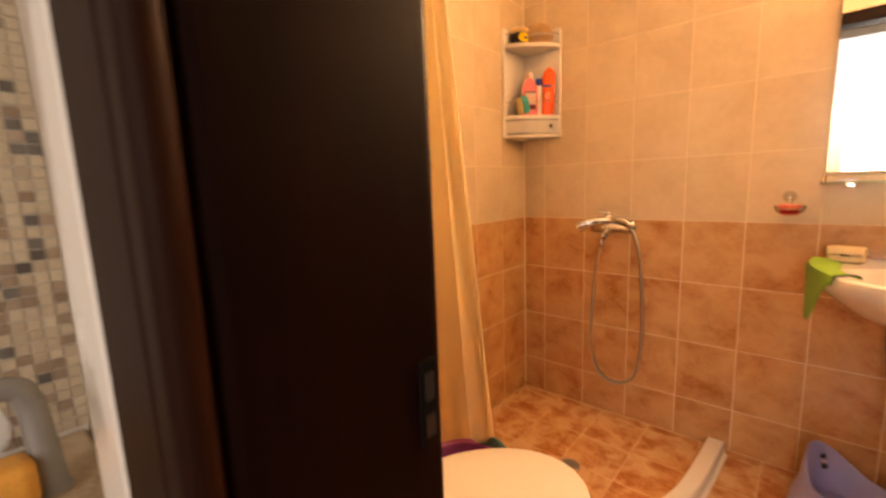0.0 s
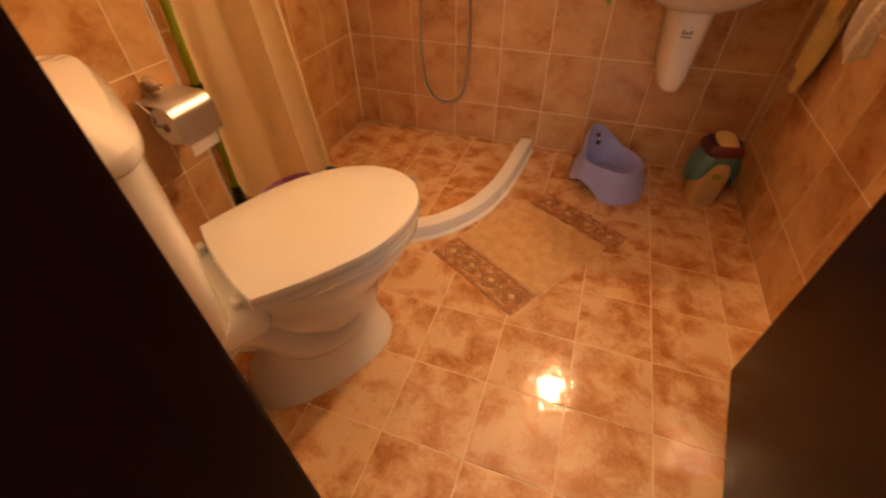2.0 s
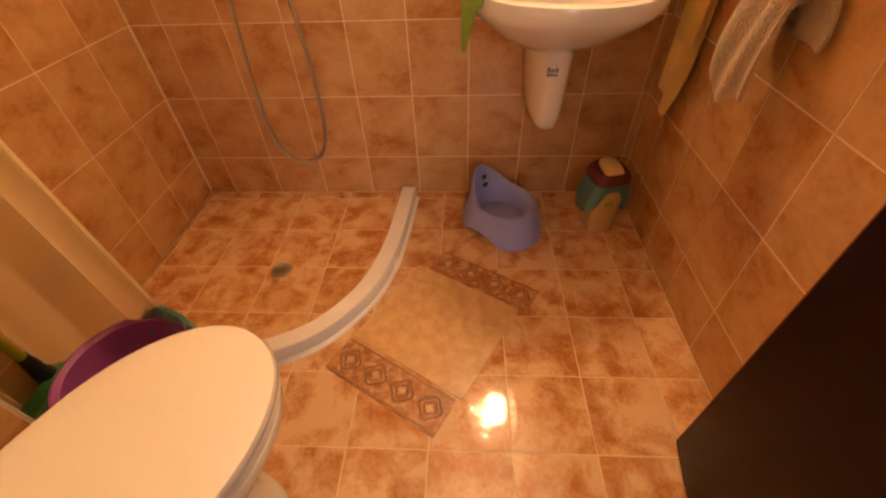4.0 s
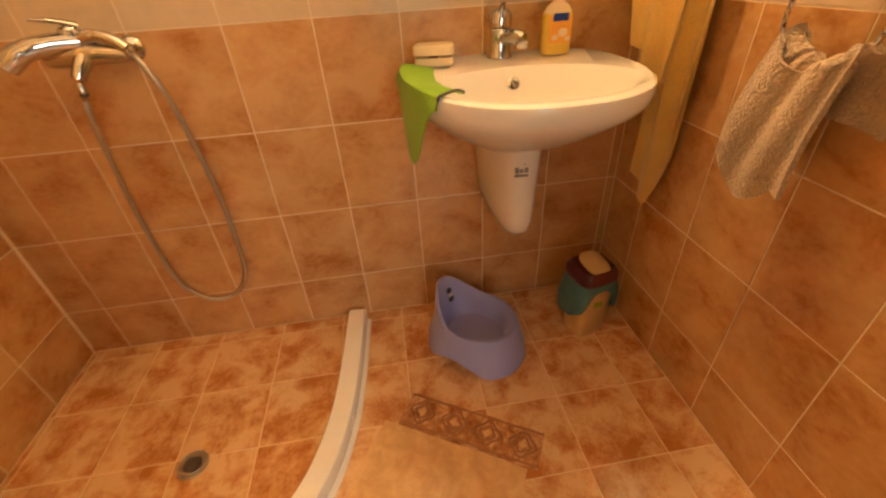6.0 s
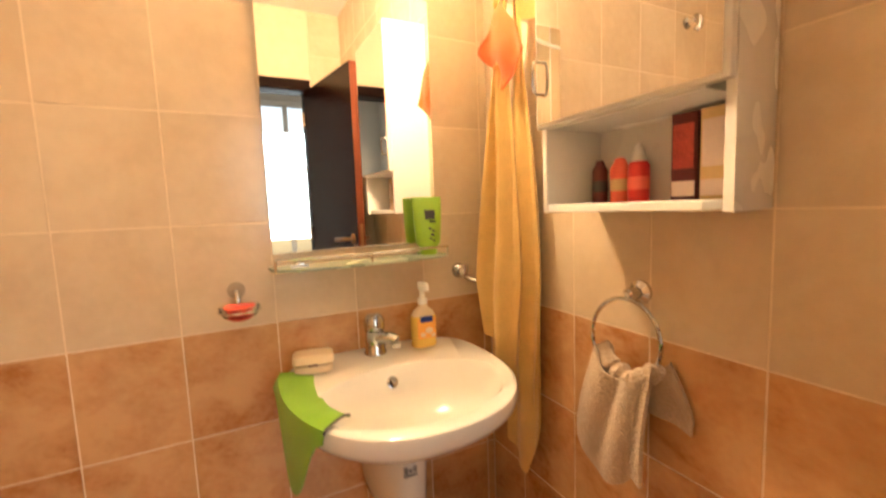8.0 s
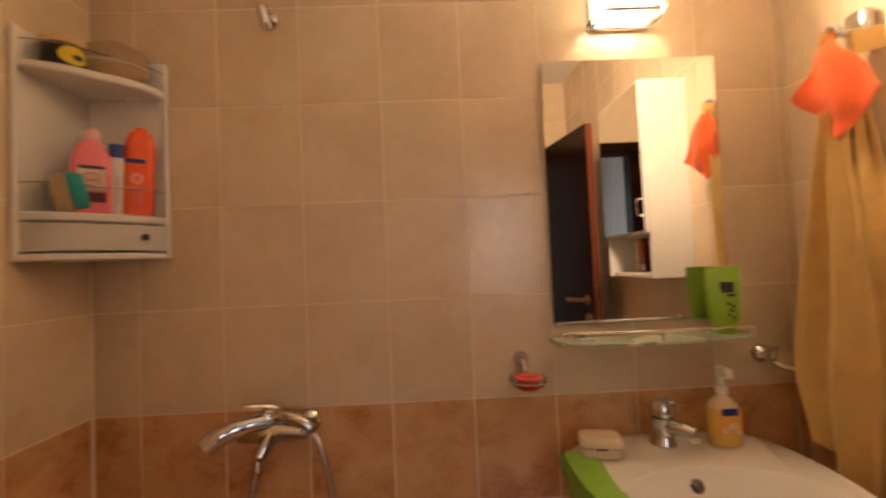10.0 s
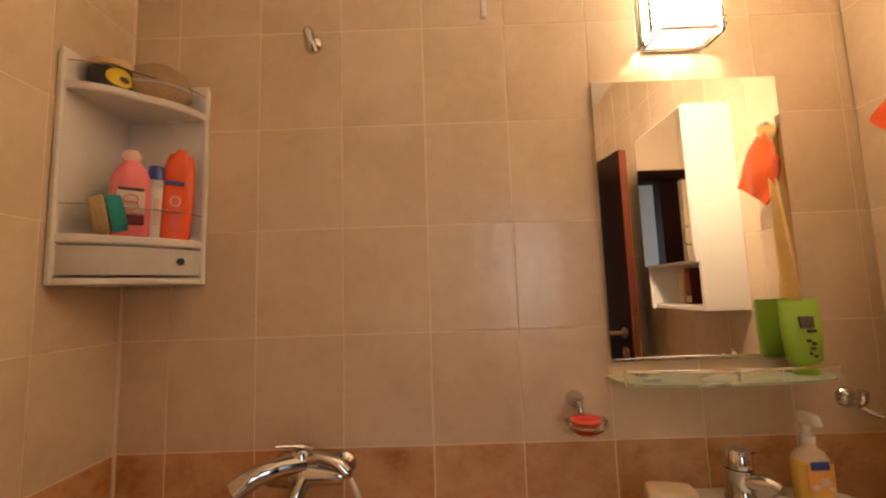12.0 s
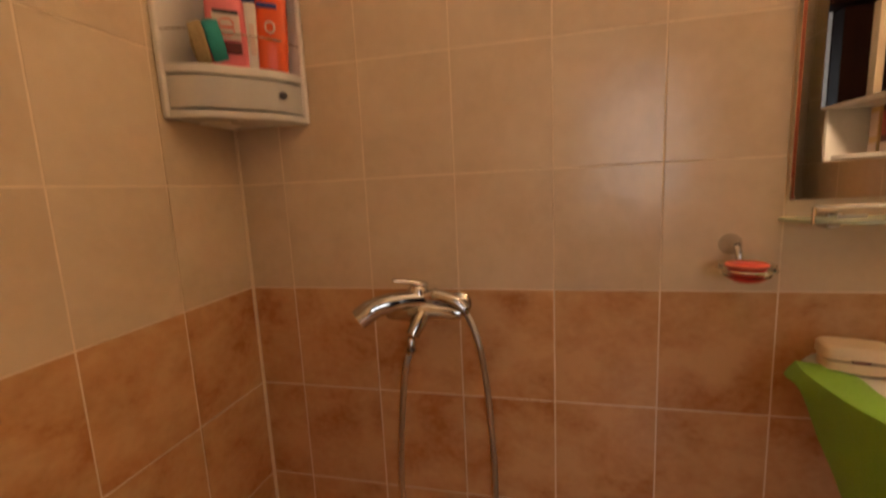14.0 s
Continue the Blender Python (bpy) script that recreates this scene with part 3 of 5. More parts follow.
part("head", moved(block(-0.032, -0.115, 0.06, 0.032, 0.115, 0.10, 0.012, 3), pose(0.06, -0.975, 0)), GREEN, broom)
for k in range(9):
    part("tuft", moved(lathe(((0.011, 0.0), (0.012, 0.02), (0.008, 0.062)), 10, 1.8, 1.0), pose(0.06, -1.075 + 0.025 * k, 0.0)), GREEN, broom)

basin = thing("plastic_basin", pose(0.372, -1.006, 0.0), "purple plastic basin standing behind the toilet", "basin")
part("tub", lathe(((0, 0), (0.085, 0), (0.092, 0.006), (0.126, 0.246), (0.138, 0.251), (0.141, 0.259), (0.134, 0.261), (0.123, 0.254), (0.088, 0.012), (0, 0.009)), 40), PURPLE, basin)
rag = thing("teal_rag", pose(0.372, -1.006, 0.0), "teal cleaning rag hanging over the purple basin's rim", "cleaning rag")


def teal_fn(u, v):
    # v round the rim, u from inside over the rim to the outside
    t = radians(62 + 62 * v) - 0.35
    r = 0.118 + 0.036 * u + 0.003 * math.sin(11 * v)
    z = 0.276 + 0.012 * math.sin(math.pi * v) - 0.075 * max(0, 0.42 - u) * 2.2 - 0.11 * max(0, u - 0.7) * 2 + 0.003 * math.sin(9 * v + 5 * u)
    return (r * math.cos(t), r * math.sin(t), z)


part("fold", sheet(teal_fn, 16, 16, 0.010), TEAL, rag)
curtain = thing("shower_curtain", pose(0, 0, 0), "cream shower curtain gathered to one side", "shower curtain")


def curtain_fn(u, v):
    z = 2.08 - 1.92 * v
    x = 0.012 + (0.18 + 0.195 * v) * u
    swell = math.sin(math.pi * min(1, u / 0.8)) ** 0.8 if u < 0.8 else 0.0
    band = max(0.0, u - 0.8) / 0.2
    y = -0.862 - 0.036 * swell - 0.016 * math.sin(math.pi * band) ** 0.5 - 0.07 * (1 - u) * (0.35 + 0.65 * v)
    ripple = 0.006 * math.sin(u * 17 + 1.2 * v) * (u < 0.78) * min(1, 6 * (0.8 - u)) + 0.0015 * math.sin(u * 31 + 5 * v)
    return (x + 0.005 * math.sin(u * 11 + v * 2), y + ripple, z)


part("fabric", sheet(curtain_fn, 110, 24, 0.0015), CURTAIN, curtain)
part("hem", sheet(lambda u, v: tuple(Vector(curtain_fn(1.0, v)) + Vector((0.001 + 0.006 * u, -0.002, 0))), 2, 24, 0.004), CURTAIN, curtain, "stitched cream hem")
part("seam", sweep([Vector(curtain_fn(0.8, v / 24)) + Vector((0, -0.0005, 0)) for v in range(25)], 0.0016, 6), BEIGE, curtain, "tan stitched seam")
rod = thing("curtain_rod", pose(0, 0, 0), "white curved shower curtain rod", "curtain rod")
part("tube", sweep(smooth_path([(x, y + 0.02, 2.1) for x, y in RAIL_LINE], 6), 0.011, 10), PLASTIC, rod)
for k in range(7):
    u = (k + 0.5) / 7
    c = curtain_fn(u, 0)
    part("ring", moved(sweep([(0, 0.017 * math.cos(a * math.pi / 8), 0.017 * math.sin(a * math.pi / 8)) for a in range(16)], 0.002, 6, closed=True), pose(c[0], -0.885, 2.093)), PLASTIC, curtain)

# potty
potty = thing("child_potty", pose(1.262, -0.225, 0.0, 0, 0, 45), "lilac plastic child potty with high back", "potty")


def potty_ring(f, z0, z_back):
    out = []
    for i in range(48):
        t = 2 * math.pi * i / 48
        c, s = math.cos(t), math.sin(t)
        lift = max(0.0, (s - 0.25) / 0.75) ** 1.5
        out.append((0.118 * f * math.copysign(abs(c) ** 0.9, c) * (1 - 0.22 * lift * (z_back > 0)), 0.005 + 0.142 * f * s, z0 + z_back * lift))
    return out


def potty_foot(f):
    r = potty_ring(f, 0, 0)
    return [(x, y, 0.052 * max(0.0, math.cos(2 * math.atan2(y, x)) - 0.1) / 0.9) for x, y, z in r]


part("body", loft([potty_ring(0.9, 0.055, 0.0), potty_foot(1.02), potty_foot(1.12), potty_ring(1.06, 0.062, 0.0), potty_ring(0.985, 0.09, 0.02), potty_ring(0.92, 0.118, 0.075), potty_ring(0.90, 0.126, 0.088), potty_ring(0.85, 0.127, 0.089),
                   potty_ring(0.78, 0.118, 0.07), potty_ring(0.70, 0.095, 0.0), potty_ring(0.62, 0.055, 0.0), potty_ring(0.5, 0.032, 0.0), potty_ring(0.15, 0.03, 0.0)]), LILAC, potty)
for z, w, mat in ((0.178, 0.011, INK), (0.162, 0.007, LABEL), (0.148, 0.012, INK)):
    part("sticker", moved(lathe(((0, 0), (w, 0), (w, 0.0015), (0, 0.0018)), 14, 1.0, 0.75), pose(0.0, 0.102 - (0.178 - z) * 0.25, z, 72)), mat, potty)

# waste bin
bin1 = thing("waste_bin", pose(1.618, -0.212, 0.0, 0, 0, 12) @ Matrix.Diagonal((0.98, 0.98, 0.88, 1.0)), "beige waste bin with maroon swing lid and teal bag", "waste bin")
part("body", loft([oval(0.047, 0.045, 0.0, n=32, p=5), oval(0.049, 0.047, 0.004, n=32, p=5), oval(0.061, 0.058, 0.235, n=32, p=5)]), BEIGE, bin1)


def bag_fn(u, v):
    # long at both sides, short in front
    t = 2 * math.pi * u
    c, k = math.cos(t), math.sin(t)
    long = 0.035 + (0.13 if c > 0 else 0.105) * abs(c) ** 1.5 + 0.012 * math.sin(5 * t)
    r = 1.0 + (0.06 + 0.26 * abs(c) ** 2) * math.sin(min(1, 1.3 * v) * math.pi * 0.6) + 0.03 * math.sin(9 * t + 3 * v)
    q = 2 / 3.6
    return (0.0635 * r * math.copysign(abs(c) ** q, c), 0.0605 * r * math.copysign(abs(k) ** q, k), 0.244 - long * v)


part("bag", sheet(bag_fn, 72, 8, 0.0015), TEAL_BAG, bin1, "crumpled teal bin bag turned over the rim")
lid = part("lid", loft([oval(0.066, 0.063, 0.2445, n=32, p=4), oval(0.069, 0.066, 0.254, n=32, p=4), oval(0.065, 0.062, 0.278, n=32, p=4), oval(0.054, 0.052, 0.29, n=32, p=4), oval(0.05, 0.05, 0.284, n=32, p=4)]), MAROON, bin1, "maroon plastic lid")
part("flap", moved(loft([oval(0.036, 0.048, -0.003, n=28, p=3), oval(0.037, 0.049, 0.004, n=28, p=3), oval(0.028, 0.04, 0.010, n=28, p=2.8)]), pose(0, -0.006, 0.294, 14)), BEIGE, lid, "beige swing flap")
part("sticker", block(-0.016, -0.0555, 0.14, 0.016, -0.051, 0.165, 0.001), LIME, bin1)

# ---- wash basin ----
sink = thing("wash_basin", pose(1.367, 0, 0), "white ceramic wash basin with half pedestal on the tiled wall", "wash basin")
N = 56


def basin_ring(f, z, inner=False):
    out = []
    for i in range(N):
        t = 2 * math.pi * i / N
        c, s = math.cos(t), math.sin(t)
        if inner:
            out.append((0.205 * f * c, -0.30 + (0.15 if s < 0 else 0.135) * f * s, z))
        else:
            p = 2.25 if s < 0 else 3.6
            x = 0.253 * math.copysign(abs(c) ** (2 / p), c)
            y = -0.20 + (0.295 if s < 0 else 0.197) * math.copysign(abs(s) ** (2 / p), s)
            out.append((x * f, -0.16 + (y + 0.16) * f if y < -0.16 else y, z))
    return out


part("bowl", loft([basin_ring(0.34, 0.66), basin_ring(0.46, 0.668), basin_ring(0.66, 0.70), basin_ring(0.84, 0.738), basin_ring(0.95, 0.765), basin_ring(0.99, 0.782), basin_ring(1.0, 0.80), basin_ring(0.99, 0.812), basin_ring(0.965, 0.816),
                   basin_ring(1.03, 0.812, True), basin_ring(0.98, 0.80, True), basin_ring(0.85, 0.755, True), basin_ring(0.6, 0.715, True), basin_ring(0.25, 0.70, True), basin_ring(0.08, 0.698, True)]), CERAMIC, sink)
ped = []
for z, a, b, p in ((0.405, 0.034, 0.205, 3.0), (0.408, 0.047, 0.222, 3.0), (0.42, 0.056, 0.233, 3.0), (0.45, 0.062, 0.241, 3.0), (0.5, 0.068, 0.245, 2.8), (0.58, 0.077, 0.25, 2.6), (0.655, 0.085, 0.252, 2.5), (0.668, 0.083, 0.25, 2.5)):
    ped.append([(x, min(y, -0.002) if y < 0 else -0.002, z) for x, y, _ in oval(a * 0.88, b, z, 0.008, -0.012, 40, p)])
pedestal = part("half_pedestal", loft(ped), CERAMIC, sink)
logo = part("mark", block(-0.02, -0.2655, 0.588, 0.012, -0.258, 0.593, 0.001), GREY, pedestal, "small grey printed mark")
for x0, x1, z0, z1 in ((-0.019, -0.011, 0.598, 0.610), (-0.008, 0.0, 0.598, 0.606), (0.003, 0.011, 0.598, 0.610), (0.001, 0.004, 0.618, 0.621)):
    part("mark", block(x0, -0.2655, z0, x1, -0.258, z1, 0.0005), GREY, pedestal)
part("overflow", moved(lathe(((0.0105, 0.0), (0.0145, 0), (0.0145, 0.003), (0.0105, 0.004)), 20), pose(-0.007, -0.176, 0.779, 58)), CHROME, sink, "chrome overflow ring")
part("overflow_hole", moved(lathe(((0, 0), (0.0104, 0), (0.0104, 0.003), (0, 0.003)), 16), pose(-0.007, -0.1765, 0.7792, 58)), BLACK, sink)
part("waste", moved(lathe(((0, 0), (0.02, 0), (0.02, 0.003), (0.012, 0.004), (0, 0.003)), 20), pose(0, -0.30, 0.7)), CHROME, sink)

tap = thing("basin_tap", pose(1.36, -0.055, 0.815), "chrome single lever basin mixer tap", "tap")
part("body", lathe(((0, 0), (0.03, 0), (0.03, 0.005), (0.0265, 0.01), (0.0255, 0.06), (0.027, 0.064), (0.0, 0.066)), 26), CHROME, tap)
part("spout", sweep(smooth_path([(0, -0.005, 0.04), (0.014, -0.028, 0.046), (0.031, -0.05, 0.048), (0.038, -0.059, 0.043)], 6), [0.0165] * 12 + [0.015] * 7, 14), CHROME, tap)
part("aerator", moved(lathe(((0, 0), (0.0115, 0), (0.0125, 0.012), (0, 0.014)), 18), pose(0.038, -0.059, 0.026)), STEEL, tap)
part("cartridge", lathe(((0.0, 0.067), (0.0275, 0.067), (0.028, 0.09), (0.02, 0.103), (0, 0.105)), 26), CHROME, tap)
part("lever", sweep(smooth_path([(0, 0.01, 0.096), (-0.004, -0.03, 0.105), (-0.012, -0.068, 0.118)], 6), [0.011, 0.011, 0.010, 0.009, 0.009, 0.008, 0.008, 0.007, 0.007, 0.006, 0.006, 0.006, 0.005], 12, 0.5), CHROME, tap)

bar = thing("soap_bar_box", pose(1.194, -0.098, 0.8165, 0, 0, -12) @ Matrix.Scale(0.84, 4), "cream soap box with open tray on the basin's rim", "soap box")
part("tray", loft([oval(0.044, 0.027, 0, n=28, p=5), oval(0.052, 0.034, 0.006, n=28, p=5), oval(0.052, 0.034, 0.024, n=28, p=5), oval(0.048, 0.03, 0.025, n=28, p=5)]), SOAP, bar)
part("cover", loft([oval(0.049, 0.031, 0.029, n=28, p=5), oval(0.056, 0.036, 0.031, n=28, p=5), oval(0.055, 0.035, 0.050, n=28, p=5), oval(0.050, 0.031, 0.055, n=28, p=5)]), SOAP, bar)
part("slit", block(-0.013, -0.0335, 0.0245, 0.013, 0.03, 0.0295), MAROON, bar)

pump = thing("soap_dispenser", pose(1.492, -0.078, 0.8165), "pale yellow liquid soap pump bottle with orange label", "soap dispenser")
bottle = part("bottle", loft([oval(0.031, 0.019, 0, n=30, p=3), oval(0.0345, 0.0215, 0.005, n=30, p=3), oval(0.0345, 0.0215, 0.08, n=30, p=3), oval(0.033, 0.0205, 0.086, n=30, p=2.9)]), AMBER, pump)
part("shoulder", loft([oval(0.0328, 0.0203, 0.0865, n=30, p=2.9), oval(0.026, 0.018, 0.1, n=30, p=2.5), oval(0.014, 0.013, 0.109, n=30), oval(0.012, 0.012, 0.118, n=30)]), CREAMY, bottle, "pale clear plastic shoulder")
part("label", block(-0.027, -0.0238, 0.026, 0.027, -0.021, 0.082, 0.001), AMBER_PALE, bottle)
part("brand_patch", block(-0.019, -0.0258, 0.072, 0.017, -0.023, 0.088, 0.001), BLUE, bottle, "small blue printed patch")
for x, z, r in ((0.006, 0.048, 0.010), (-0.012, 0.038, 0.007), (0.018, 0.034, 0.006)):
    part("print", moved(lathe(((0, 0), (r, 0), (r * 0.9, 0.0012), (0, 0.0014)), 10, 1.2, 0.9), pose(x, -0.0235, z, 90)), CREAMY, bottle)
part("collar", lathe(((0, 0.118), (0.0135, 0.118), (0.0135, 0.132), (0.0075, 0.134), (0.007, 0.158), (0, 0.158)), 20), PLASTIC, pump)
part("nozzle", loft([oval(0.009, 0.010, 0.156, 0, 0, 24, 3, 0.034), oval(0.0105, 0.0115, 0.158, 0, 0, 24, 3, 0.037), oval(0.0105, 0.0115, 0.173, 0, 0, 24, 3, 0.033), oval(0.008, 0.009, 0.177, 0, 0, 24, 3, 0.028)]), PLASTIC, pump)

rag2 = thing("green_dishcloth", pose(0, 0, 0), "bright green microfibre cloth draped over the basin's edge", "cloth")


def rag_fn(u, v):
    # v round the rim from the back to the front, u from inside the basin over the rim and down
    q = radians(158 + 60 * v)
    c, k = math.cos(q), math.sin(q)
    p = 2.25 if k < 0 else 3.6
    rx = 1.367 + 0.253 * math.copysign(abs(c) ** (2 / p), c)
    ry = -0.20 + (0.295 if k < 0 else 0.197) * math.copysign(abs(k) ** (2 / p), k)
    lap = min(u, 0.5) / 0.5
    over = max(0.0, u - 0.5) / 0.5
    reach = 0.70 + 0.04 * v
    f = reach + (1.02 - reach) * lap + 0.035 * math.sin(1.6 * over) + 0.02 * over * math.sin(9 * v + 1)
    drop = 0.02 + 0.125 * math.exp(-((v - 0.60) / 0.27) ** 4)
    z = 0.8225 + 0.002 * math.sin(8 * v + 5 * u) - 0.014 * (1 - lap) ** 4 - drop * over - 0.004 * over ** 0.5
    return (1.367 + (rx - 1.367) * f, -0.21 + (ry + 0.21) * f, z)


part("fabric", sheet(rag_fn, 26, 20, 0.003), GREEN_CLOTH, rag2)
part("hem", sweep([Vector(rag_fn(0.02 + 0.6 * k / 18, 1.0)) + Vector((0.001, -0.001, 0.001)) for k in range(19)], 0.0026, 6), INK, rag2, "dark stitched hem")

# ---- things on the back wall ----
mixer = thing("shower_mixer", pose(0.445, 0, 0.90), "chrome wall shower mixer with single lever", "shower mixer")
for x in (-0.055, 0.075):
    part("wall_rose", moved(lathe(((0, 0), (0.028, 0), (0.026, 0.006), (0.014, 0.014), (0.012, 0.045), (0, 0.045)), 24), pose(x, 0, -0.01, 90)), CHROME, mixer)
part("body", sweep(smooth_path([(-0.07, -0.055, -0.012), (-0.02, -0.058, -0.008), (0.03, -0.058, -0.008), (0.088, -0.055, -0.014)], 6), [0.019, 0.021, 0.022, 0.023, 0.024, 0.025, 0.026, 0.026, 0.026, 0.026, 0.025, 0.024, 0.023, 0.022, 0.021, 0.02, 0.019, 0.018, 0.016], 18), CHROME, mixer)
part("spout", sweep(smooth_path([(0.01, -0.060, 0.016), (-0.035, -0.082, 0.017), (-0.080, -0.104, 0.008), (-0.112, -0.116, -0.013)], 6), [0.020] * 8 + [0.021] * 5 + [0.0225] * 6, 16), CHROME, mixer)
part("outlet", sweep(smooth_path([(0.012, -0.062, -0.006), (0.002, -0.082, -0.03), (-0.008, -0.096, -0.052)], 5), [0.019, 0.019, 0.018, 0.018, 0.017, 0.017, 0.016, 0.016, 0.015, 0.015, 0.014], 14), CHROME, mixer)
part("diverter", moved(lathe(((0, 0), (0.009, 0), (0.009, 0.018), (0.006, 0.022), (0, 0.022)), 14), pose(-0.010, -0.097, -0.078)), CHROME, mixer)
part("cartridge", moved(lathe(((0, 0), (0.02, 0), (0.021, 0.03), (0.015, 0.038), (0, 0.04)), 22), pose(0.0, -0.06, 0.008)), CHROME, mixer)
part("lever", sweep(smooth_path([(0.016, -0.056, 0.046), (-0.010, -0.076, 0.057), (-0.042, -0.098, 0.064)], 6), [0.013] * 5 + [0.010] * 5 + [0.006] * 3, 12, 0.5), CHROME, mixer)
part("hose_arm", sweep(smooth_path([(0.012, -0.062, 0.022), (0.045, -0.068, 0.026), (0.078, -0.07, 0.016), (0.098, -0.07, -0.002)], 6), [0.014] * 6 + [0.0125] * 7 + [0.012] * 6, 14), CHROME, mixer)
shower_hose = thing("shower_hose", pose(0, 0, 0), "ribbed chrome shower hose hanging in a loop", "shower hose")
loop = smooth_path([(0.543, -0.070, 0.898), (0.562, -0.062, 0.85), (0.574, -0.046, 0.78), (0.584, -0.032, 0.65), (0.590, -0.025, 0.47), (0.578, -0.022, 0.28), (0.535, -0.02, 0.19), (0.465, -0.02, 0.165), (0.405, -0.02, 0.20), (0.373, -0.022, 0.28), (0.368, -0.03, 0.45), (0.386, -0.05, 0.62), (0.412, -0.08, 0.76), (0.434, -0.097, 0.82)], 22)
part("hose", sweep(loop, [0.0068 if k % 2 else 0.0055 for k in range(len(loop))], 10), STEEL, shower_hose)
part("nut", sweep([loop[0], loop[2], loop[5]], [0.0095, 0.0095, 0.008], 12), CHROME, shower_hose)
part("nut", sweep([loop[-6], loop[-3], loop[-1]], [0.008, 0.0095, 0.0095], 12), CHROME, shower_hose)

hook = thing("shower_hook", pose(0.451, 0, 1.872) @ Matrix.Scale(1.25, 4), "small chrome shower head holder on the wall", "wall hook")
part("base", moved(lathe(((0, 0), (0.018, 0), (0.017, 0.006), (0.009, 0.012), (0.008, 0.03), (0, 0.03)), 20), pose(0, 0, 0.012, 90)), CHROME, hook)
part("clip", sweep(smooth_path([(0.0, -0.03, 0.022), (0.004, -0.045, 0.01), (0.008, -0.048, -0.012), (0.012, -0.04, -0.026)], 5), 0.010, 12), CHROME, hook)
strip = thing("wall_clip", pose(0.879, 0, 1.942), "narrow white plastic clip on the wall", "clip")
part("strip", block(-0.006, -0.008, 0.0, 0.006, -0.0002, 0.16, 0.002), PLASTIC, strip)

# corner shelf
shelf = thing("corner_shelf", pose(0, 0, 1.30), "white plastic corner shelf with drawer and bottles", "corner shelf")
R = 0.194


def quarter(f, z, extra=0.0):
    """Bowed front between the two walls; local x along one wall, -y along the other."""
    out = [(0.004, -0.004, z)]
    for i in range(17):
        t = math.pi / 2 * i / 16
        s, c = math.sin(t), math.cos(t)
        k = 0.90 + 0.10 * abs(math.cos(2 * t)) ** 1.3
        out.append((max(0.004, (R * k * c) * f), min(-0.004, -(R * k * s) * f), z))
    return out


def slab(z0, z1, f=1.0):
    return loft([quarter(f * 0.985, z0), quarter(f, z0 + 0.003), quarter(f, z1 - 0.003), quarter(f * 0.985, z1)])


part("board", slab(0.0, 0.014), PLASTIC, shelf)
part("board", slab(0.082, 0.100), PLASTIC, shelf)
part("board", slab(0.395, 0.412), PLASTIC, shelf)
part("back_panel", block(0.004, -0.008, 0.002, R, -0.002, 0.485, 0.002), PLASTIC, shelf)
part("back_panel", block(0.002, -R, 0.002, 0.008, -0.009, 0.485, 0.002), PLASTIC, shelf)
part("upright", block(R - 0.008, -0.014, 0.0, R + 0.004, -0.001, 0.475, 0.004, 3), PLASTIC, shelf)
part("upright", block(0.001, -R - 0.004, 0.0, 0.014, -R + 0.008, 0.475, 0.004, 3), PLASTIC, shelf)
drawer = part("drawer", loft([[(x * 0.955 + 0.004, y * 0.955 - 0.004, z) for x, y, z in quarter(1.0, zz)] for zz in (0.020, 0.024, 0.074, 0.078)]), GREY_PLASTIC, shelf, "greyish bowed drawer front")
part("knob", moved(lathe(((0, 0), (0.008, 0), (0.007, 0.005), (0, 0.006)), 16), pose(0.178, -0.066, 0.05, 90, 0, 30)), INK, drawer, "dark round drawer knob")
for z in (0.160, 0.455):
    part("wire_rail", sweep([Vector((x, y, z)) for x, y, _ in quarter(0.985, 0)[1:]], 0.0016, 6), CHROME, shelf, "thin chrome retaining wire")


def shampoo(name, m, a, b, h, material, label, shoulder=0.75):
    t = thing(name, m, label, "shampoo bottle", "bottles on the corner shelf")
    part("bottle", loft([oval(a * 0.9, b * 0.9, 0, n=30, p=2.8), oval(a, b, 0.006, n=30, p=2.8), oval(a * 1.02, b, h * 0.4, n=30, p=2.6), oval(a * 0.98, b, h * shoulder, n=30, p=2.5), oval(a * 0.75, b * 0.8, h * (shoulder + 0.13), n=30, p=2.2), oval(a * 0.42, b * 0.55, h * 0.96, n=30), oval(a * 0.3, b * 0.4, h, n=30)]), material, t)
    return t


ZS = 1.4005
s1 = shampoo("shampoo_bottle", pose(0.092, -0.108, ZS, 0, 0, 40), 0.036, 0.021, 0.17, PINK, "pink shampoo bottle with pale label and rounded top")
part("label", block(-0.024, -0.0225, 0.05, 0.024, -0.0195, 0.098, 0.001), LABEL, s1)
part("print", block(-0.022, -0.0245, 0.098, 0.022, -0.0205, 0.104, 0.0008), INK, s1)
part("print", block(-0.024, -0.0235, 0.025, 0.024, -0.0195, 0.046, 0.001), MAROON, s1)
for k in range(2):
    part("print", moved(sweep([(0.013 * math.cos(q), 0, 0.009 * math.sin(q)) for q in [j * math.pi / 10 for j in range(20)]], 0.0012, 5, closed=True), pose(0, -0.0235, 0.066 + 0.014 * k)), CORAL, s1)
part("cap", lathe(((0, 0.166), (0.012, 0.166), (0.015, 0.176), (0.010, 0.19), (0, 0.192)), 20, 1.2, 0.9), PINK_CLEAR, s1)
s2 = shampoo("lotion_bottle", pose(0.121, -0.072, ZS, 0, 0, 38), 0.019, 0.015, 0.145, PLASTIC, "slim white lotion bottle with blue cap", 0.85)
